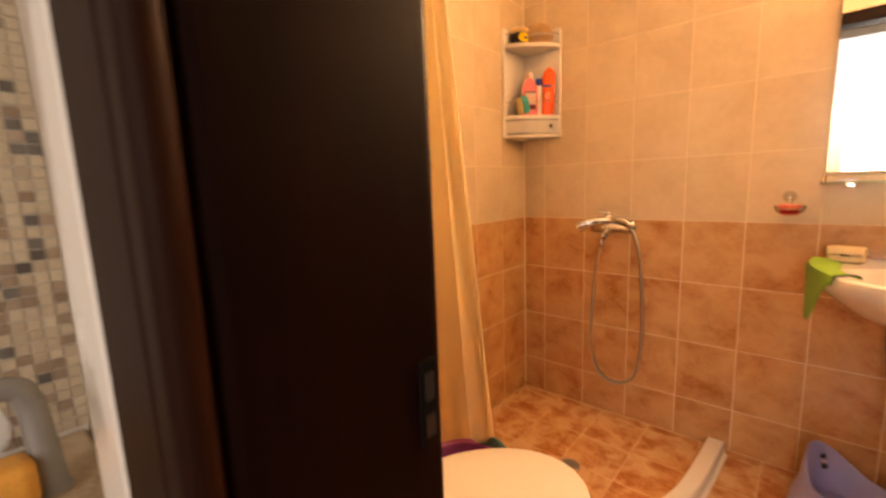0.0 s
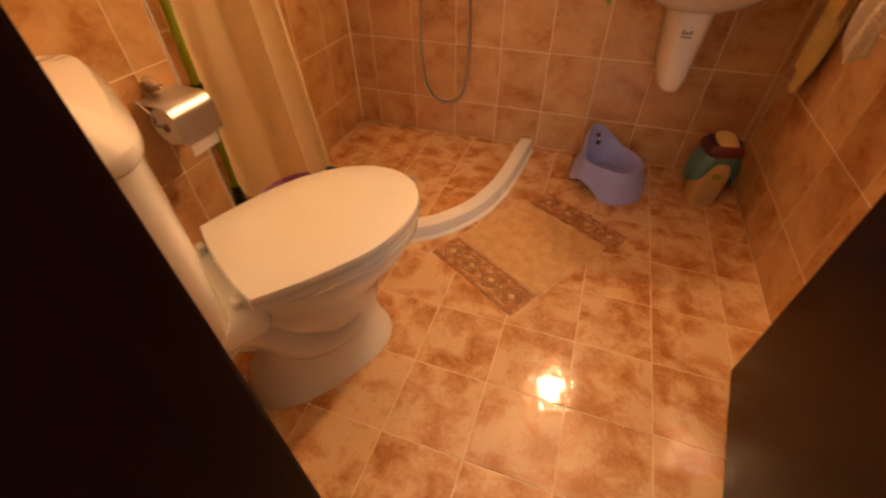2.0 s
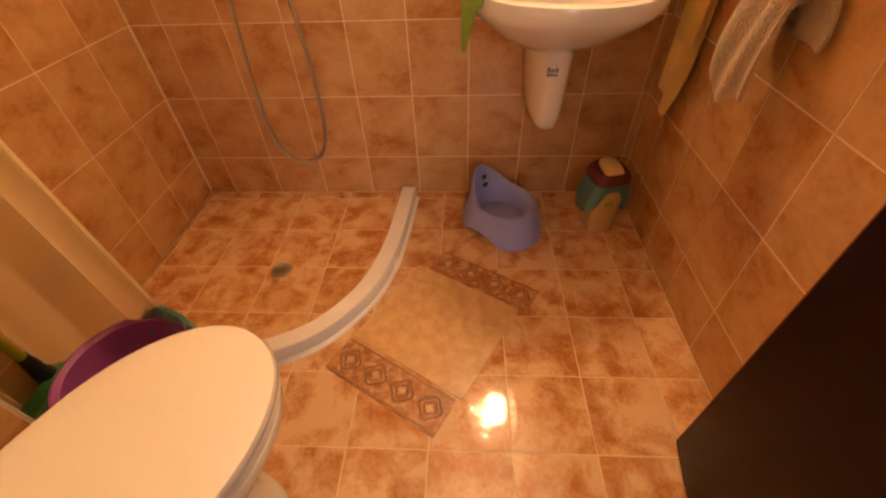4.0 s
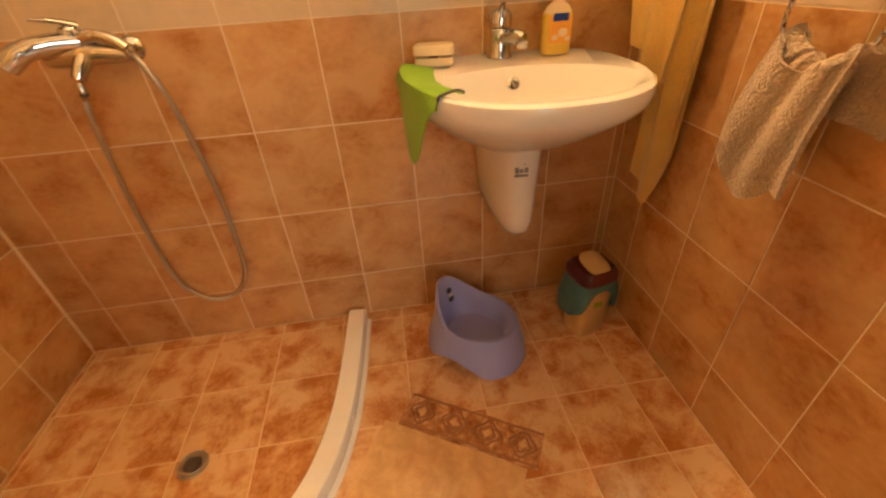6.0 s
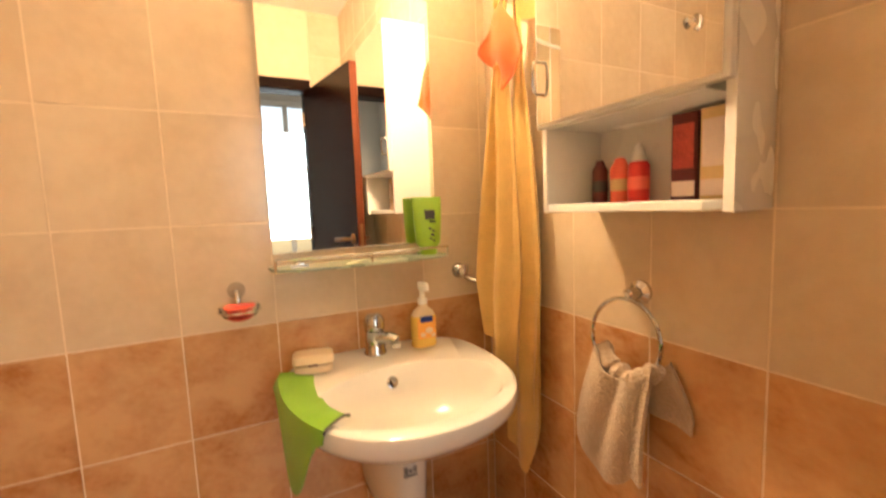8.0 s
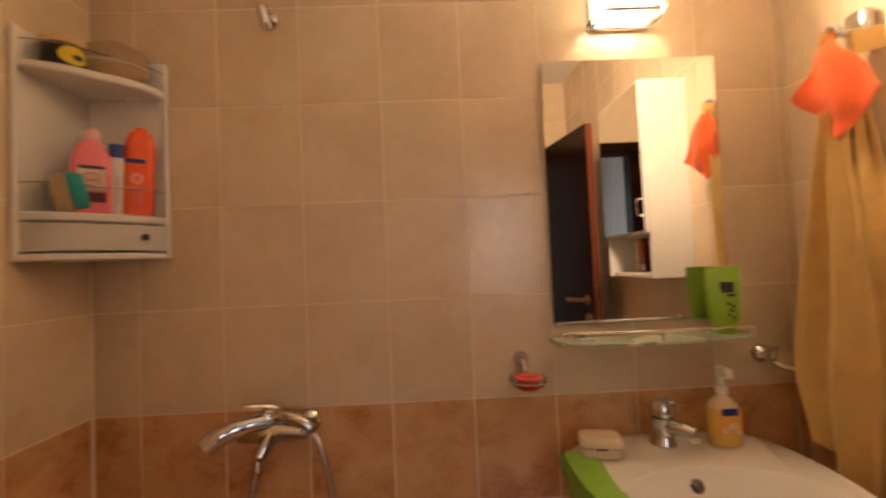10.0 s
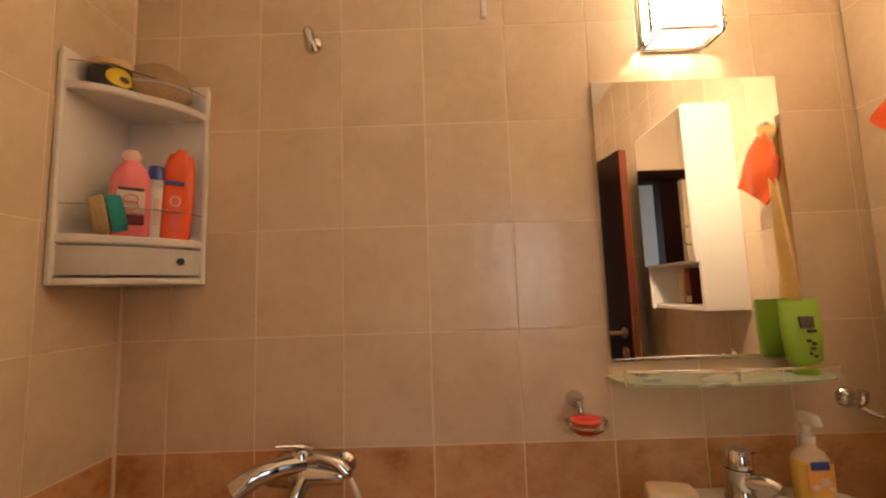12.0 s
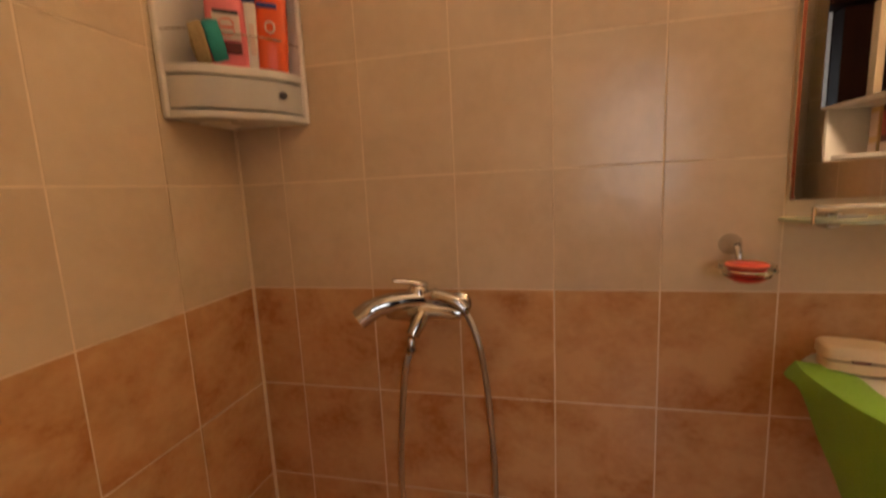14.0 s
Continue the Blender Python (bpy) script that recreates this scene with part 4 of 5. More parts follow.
part("cap", lathe(((0, 0.132), (0.0165, 0.132), (0.0165, 0.161), (0.014, 0.164), (0, 0.164)), 20), BLUE, s2, "dark blue cap")
part("print", block(-0.004, -0.0175, 0.03, 0.006, -0.0145, 0.09, 0.0008), LABEL, s2)
s3 = shampoo("shampoo_bottle", pose(0.152, -0.054, ZS, 0, 3, 30), 0.031, 0.018, 0.21, ORANGE, "tall orange red shampoo bottle with blue tag", 0.8)
part("tag", block(-0.026, -0.0205, 0.122, 0.012, -0.016, 0.131, 0.001), BLUE, s3)
part("print", moved(sweep([(0.009 * math.cos(q), 0, 0.011 * math.sin(q)) for q in [j * math.pi / 10 for j in range(20)]], 0.0016, 5, closed=True), pose(-0.002, -0.019, 0.085)), LABEL, s3)
sponge = thing("bath_sponge", pose(0.059, -0.135, ZS, 0, 0, 40) @ Matrix.Scale(1.2, 4), "round bath sponge with teal and tan halves", "sponge")
part("teal_half", moved(lathe(((0, 0), (0.034, 0), (0.037, 0.006), (0.036, 0.022), (0.0, 0.023)), 24), pose(0.006, 0, 0.037, 0, 78)), SPONGE_TEAL, sponge)
part("tan_half", moved(lathe(((0, 0), (0.034, 0), (0.037, 0.004), (0.033, 0.02), (0, 0.024)), 24), pose(0.004, 0, 0.037, 0, -100)), SPONGE_TAN, sponge)
jar = thing("cream_jar", pose(0.050, -0.122, 1.7125, 0, 0, 40) @ Matrix.Scale(1.05, 4), "black cream jar with yellow label on the shelf top", "jar")
part("jar", lathe(((0, 0), (0.037, 0), (0.04, 0.004), (0.04, 0.045), (0.036, 0.05), (0, 0.05)), 28), BLACK, jar)
part("lid", lathe(((0, 0.05), (0.041, 0.05), (0.041, 0.062), (0.037, 0.066), (0, 0.066)), 28), BEIGE, jar, "tan screw lid")
part("label", sheet(lambda u, v: (0.0412 * math.sin(0.35 + 0.62 * (2 * v - 1) * math.sin(math.pi * (0.04 + 0.92 * u))), -0.0412 * math.cos(0.35 + 0.62 * (2 * v - 1) * math.sin(math.pi * (0.04 + 0.92 * u))), 0.025 - 0.019 * math.cos(math.pi * (0.04 + 0.92 * u))), 12, 8, 0.0008), YELLOW, jar, "oval yellow label with dark leaf print")
part("print", moved(lathe(((0, 0), (0.008, 0), (0.007, 0.001), (0, 0.001)), 8, 1.2, 0.8), pose(0.02, -0.0372, 0.022, 90, 0, 28)), INK, jar)
loof = thing("bath_brush", pose(0.121, -0.072, 1.7125, 0, 0, 35) @ Matrix.Diagonal((1.12, 1.1, 1.5, 1.0)), "brown oval bath brush lying on the shelf top", "bath brush")
part("pad", loft([oval(0.04, 0.028, 0, n=28), oval(0.056, 0.036, 0.012, n=28), oval(0.058, 0.037, 0.03, n=28), oval(0.046, 0.029, 0.05, n=28), oval(0.02, 0.014, 0.06, n=28)]), LOOFAH, loof)
part("strap", sweep([(0.059 * math.cos(t), 0.038 * math.sin(t), 0.022) for t in [-2.6 + 0.2 * k for k in range(11)]], 0.0022, 6), STEEL, loof)

# mirror with glass shelf and lamp
mirror = thing("wall_mirror", pose(1.1295, 0, 1.095), "frameless rectangular wall mirror", "mirror")
part("glass", block(0, -0.012, 0, 0.4425, -0.007, 0.662), MIRROR, mirror)
part("backing", block(0.006, -0.0068, 0.006, 0.4365, -0.001, 0.656), GREY, mirror)
gshelf = thing("glass_shelf", pose(1.350, 0, 1.058), "narrow greenish glass shelf with chrome rail below the mirror", "glass shelf")
part("glass", loft([[(x, min(y, -0.003), z) for x, y, z in oval(0.232, 0.112, zz, 0, -0.004, 60, 4)] for zz in (0.0, 0.006)]), SHELF_GLASS, gshelf)
arc = [Vector((-0.222 + 0.444 * k / 20, -0.085 - 0.018 * math.sin(math.pi * k / 20), 0.028)) for k in range(21)]
part("rail", sweep(arc, 0.003, 8), CHROME, gshelf)
for k in (0, 10, 20):
    part("post", sweep([arc[k] - Vector((0, 0, 0.0285)), arc[k]], 0.003, 8), CHROME, gshelf)
for x in (-0.16, 0.16):
    part("bracket", block(x - 0.012, -0.03, -0.014, x + 0.012, -0.0005, 0.014, 0.004), CHROME, gshelf)
part("maker_plate", block(-0.19, -0.088, 0.008, -0.15, -0.085, 0.014, 0.001), STEEL, gshelf)
tube = thing("cream_tube", pose(1.53, -0.05, 1.0645, 0, 0, -4), "green cream tube standing on its cap", "cream tube")
part("tube", loft([oval(0.027, 0.02, 0.022, n=32), oval(0.035, 0.021, 0.03, n=32, p=2.3), oval(0.039, 0.018, 0.08, n=32, p=2.4), oval(0.041, 0.010, 0.125, n=32, p=2.8), oval(0.042, 0.003, 0.15, n=32, p=3.5), oval(0.042, 0.0022, 0.158, n=32, p=4)]), TUBE_GREEN, tube)
part("cap", lathe(((0, 0), (0.022, 0), (0.024, 0.003), (0.024, 0.02), (0.02, 0.022), (0, 0.022)), 26), TUBE_GREEN, tube)
part("print", block(-0.012, -0.0172, 0.097, 0.016, -0.010, 0.122, 0.0008), INK, tube)
for k, (x, w, z) in enumerate(((0.006, 0.016, 0.088), (0.002, 0.007, 0.068), (0.012, 0.007, 0.062), (0.007, 0.009, 0.052), (0.003, 0.006, 0.042), (0.012, 0.006, 0.036))):
    part("print", block(x - 0.006, -0.0222, z, x - 0.006 + w, -0.0165, z + 0.006, 0.0006), INK, tube)

lamp = thing("wall_lamp", pose(1.337, 0, 1.845), "lit rectangular glass wall lamp with chrome clips", "wall lamp")
part("plate", block(-0.074, -0.0185, -0.012, 0.074, -0.001, 0.24, 0.004), CHROME, lamp)
part("shade", block(-0.063, -0.080, 0.004, 0.063, -0.022, 0.224, 0.02, 4), LAMP_GLASS, lamp, "glowing frosted glass shade")
# added plate: covers the shade's underside, so less light falls on wall and basin
part("dim_plate", block(-0.062, -0.078, -0.003, 0.062, -0.0195, 0.0025, 0.001), LAMP_DIM_PLATE, lamp, "frosted plate added under the shade to weaken its downward light")
for x0, y0, x1, y1 in ((-0.068, -0.085, 0.068, -0.0785), (-0.068, -0.078, -0.0625, -0.0185), (0.0625, -0.078, 0.068, -0.0185)):
    part("rim", block(x0, y0, -0.005, x1, y1, 0.004, 0.001), CHROME, lamp)
for z in (-0.008, 0.227):
    for x in (-0.052, 0.052):
        part("clip", sweep([(x, -0.014, z), (x, -0.075, z), (x, -0.083, z + (0.008 if z < 0 else -0.008))], 0.0028, 8), CHROME, lamp)
for x in (-0.083, 0.083):
    part("glass_fin", block(x - 0.004, -0.075, -0.005, x + 0.004, -0.004, 0.23, 0.002), GLASS, lamp, "clear ribbed glass fin")
    for k in range(13):
        part("bead", moved(lathe(((0, -0.006), (0.004, -0.004), (0.006, 0), (0.004, 0.004), (0, 0.006)), 10), pose(x, -0.078, 0.008 + 0.018 * k)), GLASS, lamp)

dish = thing("soap_dish", pose(1.044, 0, 0.985), "glass soap dish on a chrome holder with red soap", "soap dish")
part("mount", moved(lathe(((0, 0), (0.02, 0), (0.019, 0.006), (0.008, 0.02), (0.006, 0.03), (0, 0.03)), 20), pose(0, 0, 0.03, 90)), CHROME, dish)
part("arm", sweep(smooth_path([(0, -0.028, 0.03), (0.002, -0.034, 0.015), (0.002, -0.036, -0.008)], 5), 0.006, 10), CHROME, dish)
part("bowl", moved(lathe(((0, -0.028), (0.02, -0.028), (0.036, -0.018), (0.043, 0.002), (0.04, 0.002), (0.033, -0.014), (0, -0.022)), 30), pose(0.004, -0.06, 0)), CLEAR, dish)
part("ring", moved(sweep([(0.044 * math.cos(t * math.pi / 14), 0.044 * math.sin(t * math.pi / 14), 0) for t in range(28)], 0.0022, 6, closed=True), pose(0.004, -0.06, -0.006)), CHROME, dish)
soap = thing("soap", pose(1.048, -0.06, 0.962) @ Matrix.Scale(0.8, 4), "red bar of soap lying in the glass dish", "soap")
part("bar", loft([oval(0.022, 0.018, 0.0, n=26, p=2.5), oval(0.034, 0.028, 0.012, n=26, p=2.4), oval(0.038, 0.032, 0.028, n=26, p=2.3), oval(0.03, 0.025, 0.034, n=26)]), RED, soap)
part("rim", moved(sweep([(0.037 * math.cos(t * math.pi / 12), 0.031 * math.sin(t * math.pi / 12), 0.03) for t in range(24)], 0.005, 8, closed=True), pose(0, 0, 0)), CORAL, soap)
hook2 = thing("robe_hook", pose(1.650, 0, 1.0), "small chrome robe hook with a side arm near the corner", "wall hook")
part("base", moved(lathe(((0, 0), (0.023, 0), (0.022, 0.007), (0.012, 0.016), (0, 0.016)), 20), pose(0, 0, 0, 90)), CHROME, hook2)
part("stem", sweep(smooth_path([(0, -0.012, 0.0), (0, -0.032, -0.006), (-0.002, -0.044, 0.006), (-0.002, -0.047, 0.024)], 5), 0.0095, 14), CHROME, hook2)
arm = part("arm", sweep(smooth_path([(0, -0.014, -0.006), (0.016, -0.034, -0.022), (0.036, -0.05, -0.028), (0.046, -0.056, -0.022)], 5), 0.0065, 12), CHROME, hook2)
part("knob", moved(lathe(((0, -0.010), (0.008, -0.007), (0.011, 0), (0.008, 0.007), (0, 0.010)), 16), pose(0.047, -0.056, -0.018)), CHROME, arm)

# ---- right wall ----
towel_hook = thing("towel_hook", pose(W, -0.206, 1.718), "chrome towel hook on the wall", "wall hook")
part("base", block(-0.030, -0.022, -0.02, -0.0005, 0.022, 0.028, 0.006, 3), CHROME, towel_hook)
part("arm", sweep(smooth_path([(-0.01, 0, -0.004), (-0.035, 0, -0.013), (-0.06, 0, -0.016), (-0.074, 0, -0.010)], 5), 0.009, 12), CHROME, towel_hook)
part("ball", moved(lathe(((0, 0), (0.010, 0.003), (0.014, 0.010), (0.010, 0.018), (0, 0.02)), 18), pose(-0.074, 0, -0.018)), CHROME, towel_hook)
yellow = thing("bath_towel", pose(0, 0, 0), "long mustard bath towel hanging in folds from a wall hook", "towel")


def along(stops, q):
    """Steps from stop to stop of (position, value), straight between."""
    for (p0, v0), (p1, v1) in zip(stops, stops[1:]):
        if q <= p1:
            return v0 + (v1 - v0) * max(0.0, (q - p0) / (p1 - p0))
    return stops[-1][1]


def strand(wall_side, door_side, end, out, folds, deep):
    """One hanging fold of the towel: its two edges by height, its lower edge, and its pleats."""
    def fn(u, v):
        z = 1.705 - (1.705 - along(end, u)) * v
        y0, y1 = along(wall_side, z), along(door_side, z)
        y = y0 + (y1 - y0) * u + 0.004 * math.sin(7 * z + 4 * u)
        pleat = deep * math.cos(2 * math.pi * folds * u + 0.8 * math.sin(3 * z)) * min(1, 2.5 * v + 0.15)
        return (min(W - 0.007, W - out - pleat + 0.004 * math.sin(5 * z + 3 * u)), y, z)
    return fn


part("back_fold", sheet(strand(((0.45, -0.12), (0.6, -0.125), (0.9, -0.14), (1.4, -0.17), (1.7, -0.198)), ((0.45, -0.25), (0.62, -0.262), (1.4, -0.225), (1.7, -0.212)), ((0, 0.50), (0.72, 0.44), (1, 0.58)), 0.026, 1.5, 0.010), 30, 44, 0.006), YELLOW_TOWEL, yellow)
part("door_side_fold", sheet(strand(((0.6, -0.215), (1.0, -0.222), (1.45, -0.20), (1.7, -0.204)), ((0.6, -0.282), (1.0, -0.285), (1.45, -0.245), (1.7, -0.216)), ((0, 0.655), (1, 0.672)), 0.046, 0.8, 0.016), 16, 40, 0.006), YELLOW_TOWEL, yellow)
part("front_fold", sheet(strand(((0.7, -0.118), (0.82, -0.115), (0.98, -0.086), (1.27, -0.125), (1.45, -0.152), (1.7, -0.196)), ((0.7, -0.225), (1.0, -0.236), (1.45, -0.21), (1.7, -0.208)), ((0, 0.83), (0.75, 0.755), (1, 0.765)), 0.080, 1.7, 0.020), 34, 40, 0.006), YELLOW_TOWEL, yellow)
orange = thing("hand_towel", pose(0, 0, 0), "orange hand towel hung over the bath towel on the hook", "towel")


def orange_fn(u, v):
    # hung by one corner: the four corners are top, wall side, door side and lowest tip
    a, b, c, d = (-0.206, 1.706), (-0.132, 1.592), (-0.312, 1.552), (-0.218, 1.478)
    y, z = [(1 - u) * (1 - v) * a[k] + u * (1 - v) * b[k] + (1 - u) * v * c[k] + u * v * d[k] for k in (0, 1)]
    drop = u + v
    fold = 0.006 * math.cos((u - v) * 6.0 + 0.5) * min(1, 0.3 + drop) + 0.003 * math.sin(9 * u + 4 * v)
    bulge = 0.014 * math.sin(math.pi * min(1, drop / 1.6))
    return (W - 0.082 - bulge - fold + 0.03 * max(0, 0.35 - drop), y + 0.006 * math.sin(8 * v), z - 0.008 * math.sin(math.pi * u) * (1 - v))


part("fabric", sheet(orange_fn, 30, 22, 0.006), ORANGE_TOWEL, orange)

ring = thing("towel_ring", pose(W, -0.545, 1.010), "chrome towel ring on the wall", "towel ring")
part("mount", moved(lathe(((0, 0), (0.024, 0), (0.023, 0.006), (0.012, 0.014), (0.011, 0.04), (0.007, 0.044), (0, 0.044)), 22), pose(0, 0, 0, 0, -90)), CHROME, ring)
circle = [Vector((-0.044 - 0.012 * (1 - math.cos(t)) * 0.5, 0.079 * math.sin(t), -0.088 + 0.08 * math.cos(t))) for t in [2 * math.pi * k / 40 for k in range(40)]]
part("ring", sweep(circle, 0.0042, 8, closed=True), CHROME, ring)
beige = thing("face_towel", pose(0, 0, 0), "beige terry face towel pulled through the towel ring", "towel")


def face_fn(side):
    def fn(u, v):
        # u across, v from the ring downwards
        flare = min(1, v * 1.3)
        top = 0.895 - 0.05 * math.sin(math.pi * u) * (1 - v)
        length = (0.20 + 0.05 * math.sin(math.pi * min(1, u * 1.2)) if side < 0 else 0.10 + 0.02 * u)
        y = -0.49 - 0.135 * u + 0.018 * (1 - u) * flare * (1 if side < 0 else 0.3) - (0.045 * flare * u if side > 0 else -0.01 * v)
        z = top - length * v - 0.03 * v * u * (side < 0)
        x = W - 0.052 + side * (0.022 + 0.012 * math.sin(v * 2.6)) + 0.009 * math.cos(u * 13 + 2 * v) * (1 - 0.5 * v)
        return (min(x, W - 0.006), y, z)
    return fn


part("front_drape", sheet(face_fn(-1), 30, 26, 0.008), BEIGE_TOWEL, beige)
part("back_drape", sheet(face_fn(1), 24, 20, 0.006), BEIGE_TOWEL, beige)
part("top_fold", sweep([Vector((W - 0.052, -0.49 - 0.135 * k / 16, 0.893 - 0.05 * math.sin(math.pi * k / 16) + 0.004 * math.cos(k))) for k in range(17)], [0.012 + 0.016 * math.sin(math.pi * (k + 1) / 18) * 0.6 + 0.004 * math.cos(2.2 * k) for k in range(17)], 12), BEIGE_TOWEL, beige)

CX, CY0, CY1, CZ0, CZ1 = 1.61, -0.434, -0.792, 1.174, 1.89
cab = thing("bathroom_cabinet", pose(0, 0, 0), "white wall cabinet with mirror door and open shelf below", "bathroom cabinet")
part("side_panel", block(CX, CY0 - 0.014, CZ0, W - 0.001, CY0, CZ1, 0.003), PLASTIC, cab)
flare = [(CX + 0.15 * k / 8, CY1 + 0.026 * (k / 8) ** 2) for k in range(9)]
outline = flare + [(x, y + 0.013) for x, y in reversed(flare)]
part("side_panel", loft([[(x, y, z) for x, y in outline] for z in (CZ0, CZ0 + 0.003, CZ1 - 0.003, CZ1)]), PLASTIC, cab, "white side panel curving in to the wall")
part("bottom_panel", block(CX + 0.001, CY1 + 0.0395, CZ0 + 0.001, W - 0.001, CY0 - 0.0145, CZ0 + 0.016, 0.002), PLASTIC, cab)
part("shelf_board", block(CX + 0.002, CY1 + 0.0395, 1.335, W - 0.001, CY0 - 0.0145, 1.35, 0.002), PLASTIC, cab)
part("top_panel", block(CX + 0.001, CY1 + 0.0395, CZ1 - 0.016, W - 0.001, CY0 - 0.0145, CZ1 - 0.001, 0.002), PLASTIC, cab)
part("back_panel", block(W - 0.006, CY1 + 0.0395, CZ0 + 0.017, W - 0.001, CY0 - 0.0145, CZ1 - 0.017), PLASTIC, cab)
cdoor = part("door", block(CX - 0.014, CY1 + 0.001, 1.338, CX - 0.001, CY0 - 0.001, CZ1 - 0.001, 0.002), PLASTIC, cab)
part("mirror_panel", block(CX - 0.018, CY1 + 0.008, 1.345, CX - 0.0145, CY0 - 0.008, CZ1 - 0.008), MIRROR, cdoor, "mirror glass on the cabinet door")
part("handle", sweep(smooth_path([(CX - 0.018, CY0 - 0.018, 1.40), (CX - 0.034, CY0 - 0.018, 1.405), (CX - 0.034, CY0 - 0.018, 1.455), (CX - 0.018, CY0 - 0.018, 1.46)], 4), 0.003, 8), CHROME, cdoor)
ZC = CZ0 + 0.0165
for y, r, h, mat, lab in ((-0.485, 0.015, 0.07, MAROON, "dark red cosmetic bottle on the cabinet shelf"), (-0.534, 0.0185, 0.07, CORAL, "orange red cosmetic bottle on the cabinet shelf"), (-0.574, 0.019, 0.072, RED, "red bottle with white pointed cap on the cabinet shelf")):
    c = thing("cosmetic_bottle", pose(1.715, y, ZC), lab, "bottle", "cosmetics in the cabinet")
    part("bottle", lathe(((0, 0), (r, 0), (r, h * 0.9), (r * 0.8, h), (0, h)), 22), mat, c)
    part("band", lathe(((r * 1.01, h * 0.3), (r * 1.015, h * 0.32), (r * 1.015, h * 0.6), (r * 1.01, h * 0.62)), 22), CORAL if mat is RED else (BEIGE if mat is CORAL else INK), c)
    part("cap", lathe(((0, h), (r * 0.75, h), (r * 0.5, h + (0.022 if mat is RED else 0.012)), (0.004, h + (0.032 if mat is RED else 0.014)), (0, h + (0.032 if mat is RED else 0.014))), 18), PLASTIC if mat is RED else mat, c)
for y, mat, lab in ((-0.668, MAROON, "dark red picture-printed cardboard box"), (-0.715, BEIGE, "pale yellow cardboard box with print")):
    c = thing("cosmetic_box", pose(1.722, y, ZC, 0, 0, 4), lab, "box", "cosmetics in the cabinet")
    part("carton", block(-0.025, -0.0205, 0, 0.025, 0.0205, 0.138, 0.0015), mat, c)
    part("print", block(-0.0268, -0.0165, 0.05, -0.0252, 0.0165, 0.12), DARK_PRINT_RED if mat is MAROON else LABEL, c)
    part("print", block(-0.0268, -0.018, 0.006, -0.0252, 0.018, 0.03), LABEL, c)

# ---- hall: tiled ledge beside the door ----
ledge = thing("kitchen_ledge", pose(0.62, -1.97, 0), "stone-look kitchen worktop beside the door", "worktop")
part("top", block(-0.115, -0.5, 0.805, 0.17, 0.145, 0.845, 0.004), STONE, ledge)
part("base", block(-0.115, -0.49, 0, 0.15, 0.13, 0.803, 0.003), PLASTIC, ledge)
ktap = thing("kitchen_tap", pose(0.61, -1.862, 0.8455), "grey kitchen tap on the worktop", "tap")
part("column", sweep([(0, 0, 0), (0, 0, 0.006), (0, -0.004, 0.085)], [0.014, 0.011, 0.010], 16), GREY, ktap)
part("spout", sweep(smooth_path([(0, -0.004, 0.08), (0.0, -0.012, 0.098), (0.0, -0.045, 0.10)], 5), 0.010, 14), GREY, ktap)
orange_item = thing("dish_sponge", pose(0.62, -1.895, 0.8455), "small orange dish sponge on the worktop", "sponge")
part("pad", block(-0.02, -0.025, 0, 0.02, 0.025, 0.042, 0.01, 3), AMBER_PALE, orange_item)
curl = thing("hose_hook", pose(0.86, -1.886, 1.02), "white bent plastic pipe clip on the trim", "pipe clip")
part("loop", sweep(smooth_path([(0.02, 0, 0.2), (0.0, -0.004, 0.1), (-0.02, -0.006, 0.02), (0.0, -0.008, -0.01), (0.03, -0.004, 0.0)], 6), 0.012, 12), PLASTIC, curl)

# ---- tiles ----
tile_meshes = {}


def tile_mesh(w, h, thick, material):
    """A bevelled tile in its own plane: x wide, z high, face towards -y."""
    key = (round(w, 4), round(h, 4), thick, material.name)
    if key not in tile_meshes:
        b, a, c = 0.0005, w / 2, h / 2
        back, mid, face = 0.0, -thick + b, -thick
        ring = lambda x, z, y: [(-x, y, -z), (x, y, -z), (x, y, z), (-x, y, z)]
        bm = loft([ring(a, c, back), ring(a, c, mid), ring(a - b * 0.35, c - b * 0.35, face + b * 0.3), ring(a - b, c - b, face)], cap=(False, True))
        bmesh.ops.recalc_face_normals(bm, faces=bm.faces)
        for f in bm.faces:
            f.smooth = False
        me = bpy.data.meshes.new("tile")
        bm.to_mesh(me)
        bm.free()
        me.materials.append(material)
        tile_meshes[key] = me
    return tile_meshes[key]


def cells(lo, hi, joint, pitch):
    """The stretches between joints, cut off at both ends."""
    cuts = [lo]
    k = math.ceil((lo + 0.004 - joint) / pitch)
    while joint + k * pitch < hi - 0.004:
        cuts.append(joint + k * pitch)
        k += 1
    return list(zip(cuts, cuts[1:] + [hi]))


GAP = 0.0034
rng = random.Random(4)


def lay(name, parent, m, us, vs, pick, thick=T, skip=None):
    """Tiles over a plane; m carries (u, 0, v) to the world, faces towards its -y."""
    for v0, v1 in vs:
        for u0, u1 in us:
            if skip and skip((u0 + u1) / 2, (v0 + v1) / 2):
                continue
            me = tile_mesh(u1 - u0 - GAP, v1 - v0 - GAP, thick, pick((v0 + v1) / 2))
            ob = new(name, me)
            ob.parent = parent
            ob.matrix_local = m @ pose((u0 + u1) / 2, 0, (v0 + v1) / 2, rng.uniform(-0.12, 0.12), 0, rng.uniform(-0.12, 0.12))


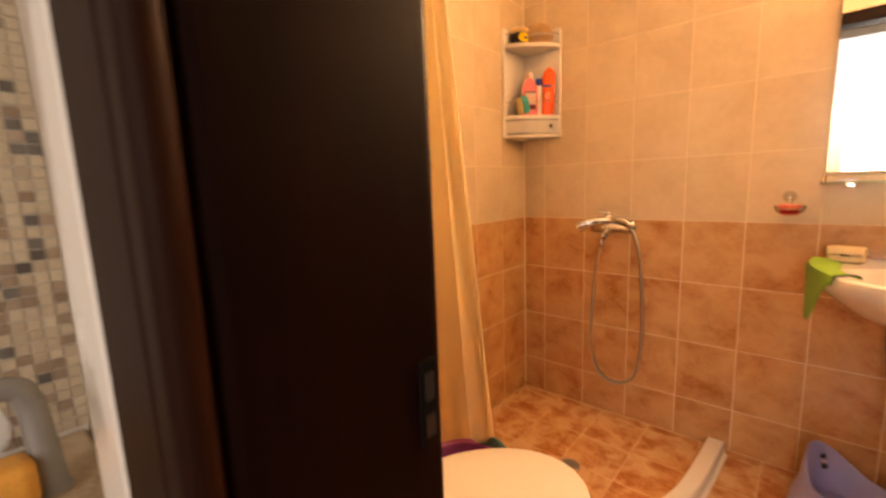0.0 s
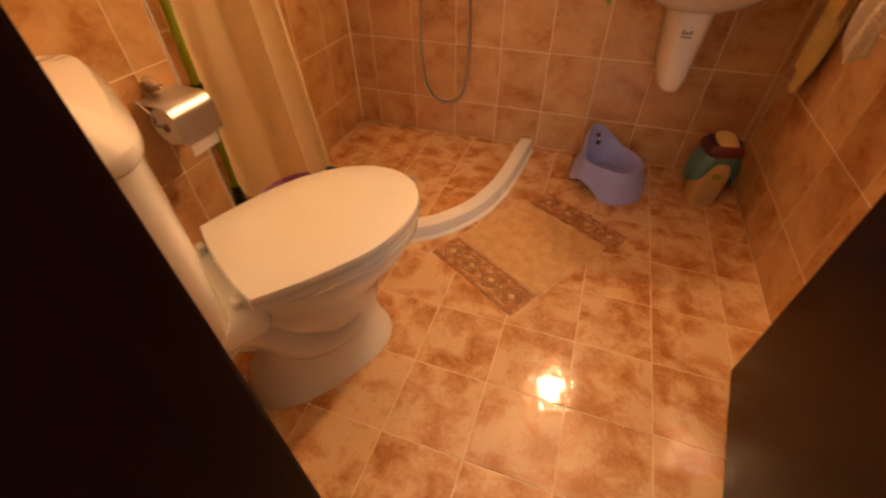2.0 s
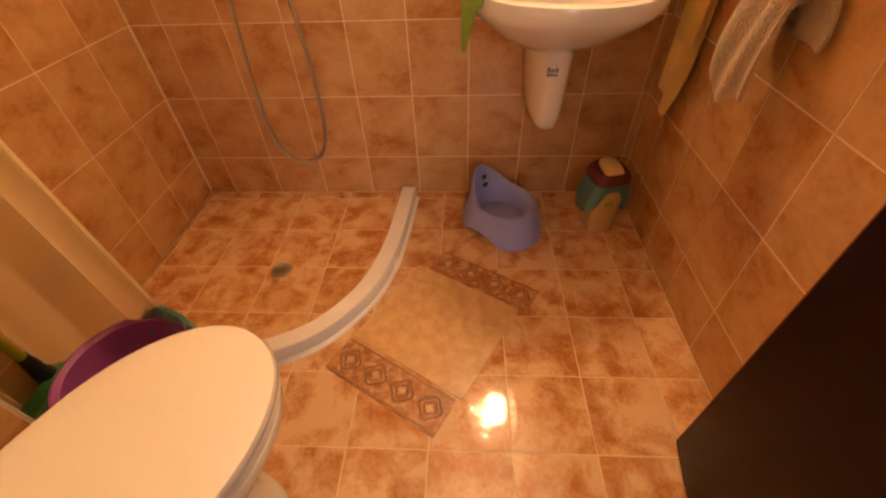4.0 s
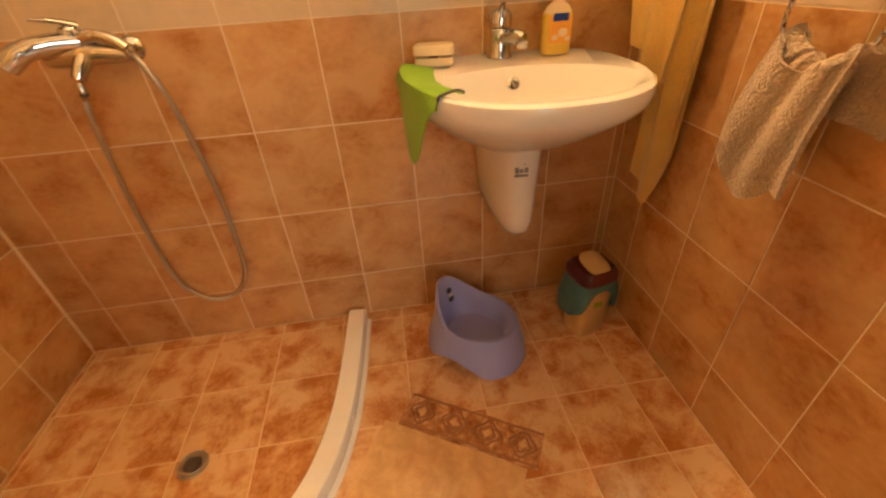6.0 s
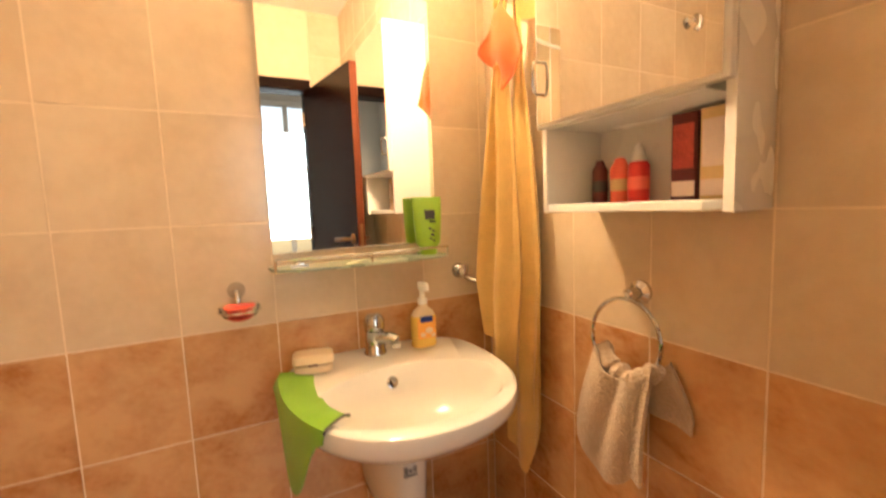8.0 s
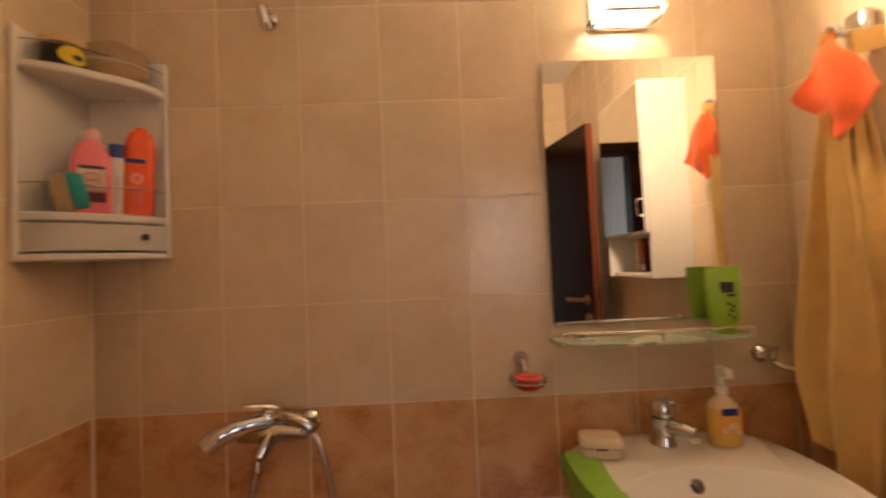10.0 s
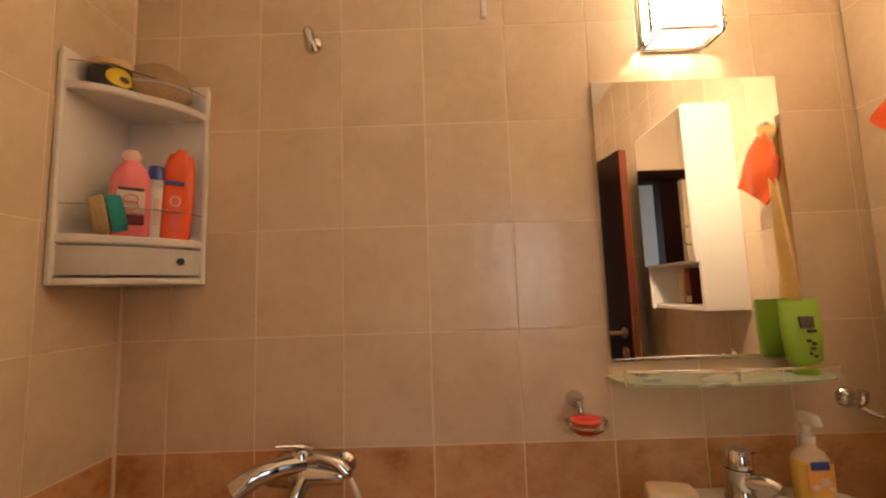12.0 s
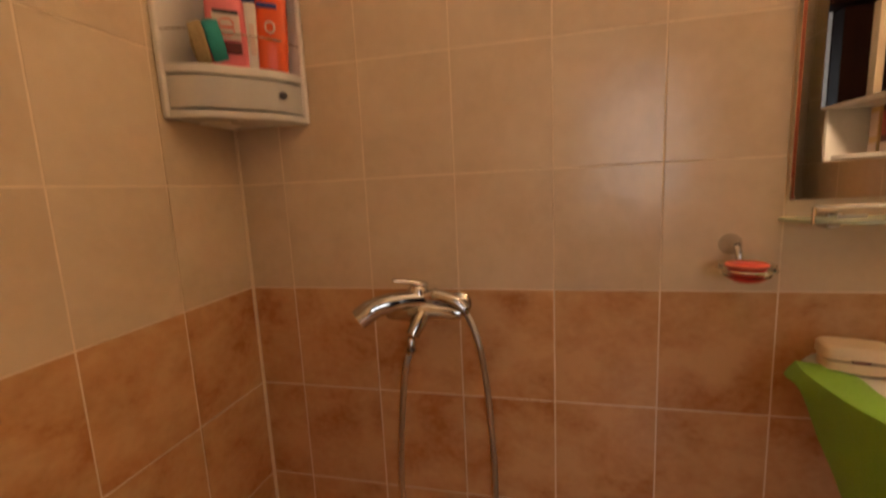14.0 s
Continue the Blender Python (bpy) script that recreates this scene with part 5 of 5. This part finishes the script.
rows = cells(0.0, CEIL, DADO, PZ)
band = lambda z: TILE_DADO if z < DADO else TILE_LIGHT
lay("tile", wall_back, pose(0, T, 0), cells(0.0, W, 0.723, PX), rows, band)
lay("tile", wall_left, pose(-T, 0, 0, 0, 0, 90), cells(-1.108, 0.0, -0.208, PX), rows, band)
lay("tile", wall_right, pose(W + T, 0, 0, 0, 0, -90), [(-b, -a) for a, b in cells(DEPTH, 0.0, -0.767, PX)], rows, band)
lay("tile", shaft, pose(0.19 - T, 0, 0, 0, 0, 90), cells(DEPTH, -1.111, -1.2, PX), rows, band)
lay("tile", shaft, pose(0, -1.108 - T, 0, 0, 0, 180), [(-0.19 + 0.003, 0.0)], rows, band)
lay("tile", wall_front, pose(0, DEPTH - T, 0, 0, 0, 180), [(-b, -a) for a, b in cells(0.19, 0.858, 0.4, PX)], rows, band)
lay("tile", wall_front_jamb, pose(0, DEPTH - T, 0, 0, 0, 180), [(-W, -1.567)], rows, band)
lay("tile", floor, pose(0, 0, -T, -90), cells(0.0, W, 0.829, PX), cells(DEPTH, 0.0, -0.865, 0.2045), lambda v: TILE_FLOOR)
corner_trim = part("trim", block(0.187, -1.1085, 0, 0.193, -1.1045, CEIL - 0.001, 0.001), PLASTIC)
tagged(corner_trim, "thin white tile edging on the outer corner", "trim", kind="structure")
sealant = part("trim", sweep([(0.0005, -0.0005, 0.02), (0.0005, -0.004, CEIL - 0.02)], 0.0045, 8), GROUT)
tagged(sealant, "pale sealant joint in the corner", "trim", kind="structure")
threshold = tagged(part("trim", block(JX0 - 0.07, Y0, -0.003, 1.522, DEPTH - 0.002, 0.006, 0.003), DARK_WOOD), "dark brown door threshold", "trim", kind="structure")

# the inlaid panel of plain and patterned tiles, laid askew
im = pose(1.028, -0.705, 0.0) @ pose(0, 0, 0, 0, 0, -30.5)
inlay = new("inlay_tile", tile_mesh(0.385, 0.352, 0.0035, TILE_INLAY))
inlay.parent = floor
inlay.matrix_local = im @ pose(0, 0.016, -0.001, -90)


def flat_piece(name, bm, material, m):
    me = bpy.data.meshes.new(name)
    bm.to_mesh(me)
    bm.free()
    me.materials.append(material)
    ob = new(name, me)
    ob.parent = floor
    ob.matrix_local = m


for u, v, h in ((-0.004, -0.224, 0.116), (0.030, 0.247, 0.100)):
    border = new("border_tile", tile_mesh(0.372, h, 0.0045, TILE_BORDER))
    border.parent = floor
    border.matrix_local = im @ pose(u, v, -0.001, -90)
    for s in (-1, 1):
        edge = new("border_line", tile_mesh(0.370, 0.006, 0.0055, MAROON_LINE))
        edge.parent = floor
        edge.matrix_local = im @ pose(u, v + s * (h / 2 - 0.006), -0.001, -90)
    # a row of printed rosettes with a pale lozenge between them
    for k in range(4):
        x = u - 0.138 + 0.092 * k
        for r, turn_off in ((0.030, 0.0), (0.018, 0.7)):
            ring_path = [(r * (1 + 0.16 * math.cos(4 * q + turn_off)) * math.cos(q), r * (1 + 0.16 * math.cos(4 * q + turn_off)) * math.sin(q), 0) for q in [j * math.pi / 12 for j in range(24)]]
            flat_piece("border_rosette", sweep(ring_path, 0.0030, 4, 0.14, closed=True), MAROON_LINE, im @ pose(x, v, 0.0036))
        flat_piece("border_lozenge", moved(block(-0.008, -0.008, 0, 0.008, 0.008, 0.0006), pose(0, 0, 0, 0, 0, 45)), TILE_INLAY, im @ pose(x, v, 0.0036))

# mosaic on the hall wall
for j in range(50):
    for i in range(6):
        ob = new("tile", tile_mesh(0.0105, 0.0105, 0.002, rng.choice(MOSAICS[:1] * 6 + MOSAICS[1:2] * 2 + MOSAICS[2:])))
        ob.parent = hall_west
        ob.matrix_local = pose(0.5, -1.826 - 0.0118 * i, 0.852 + 0.0118 * j, 0, 0, 90)
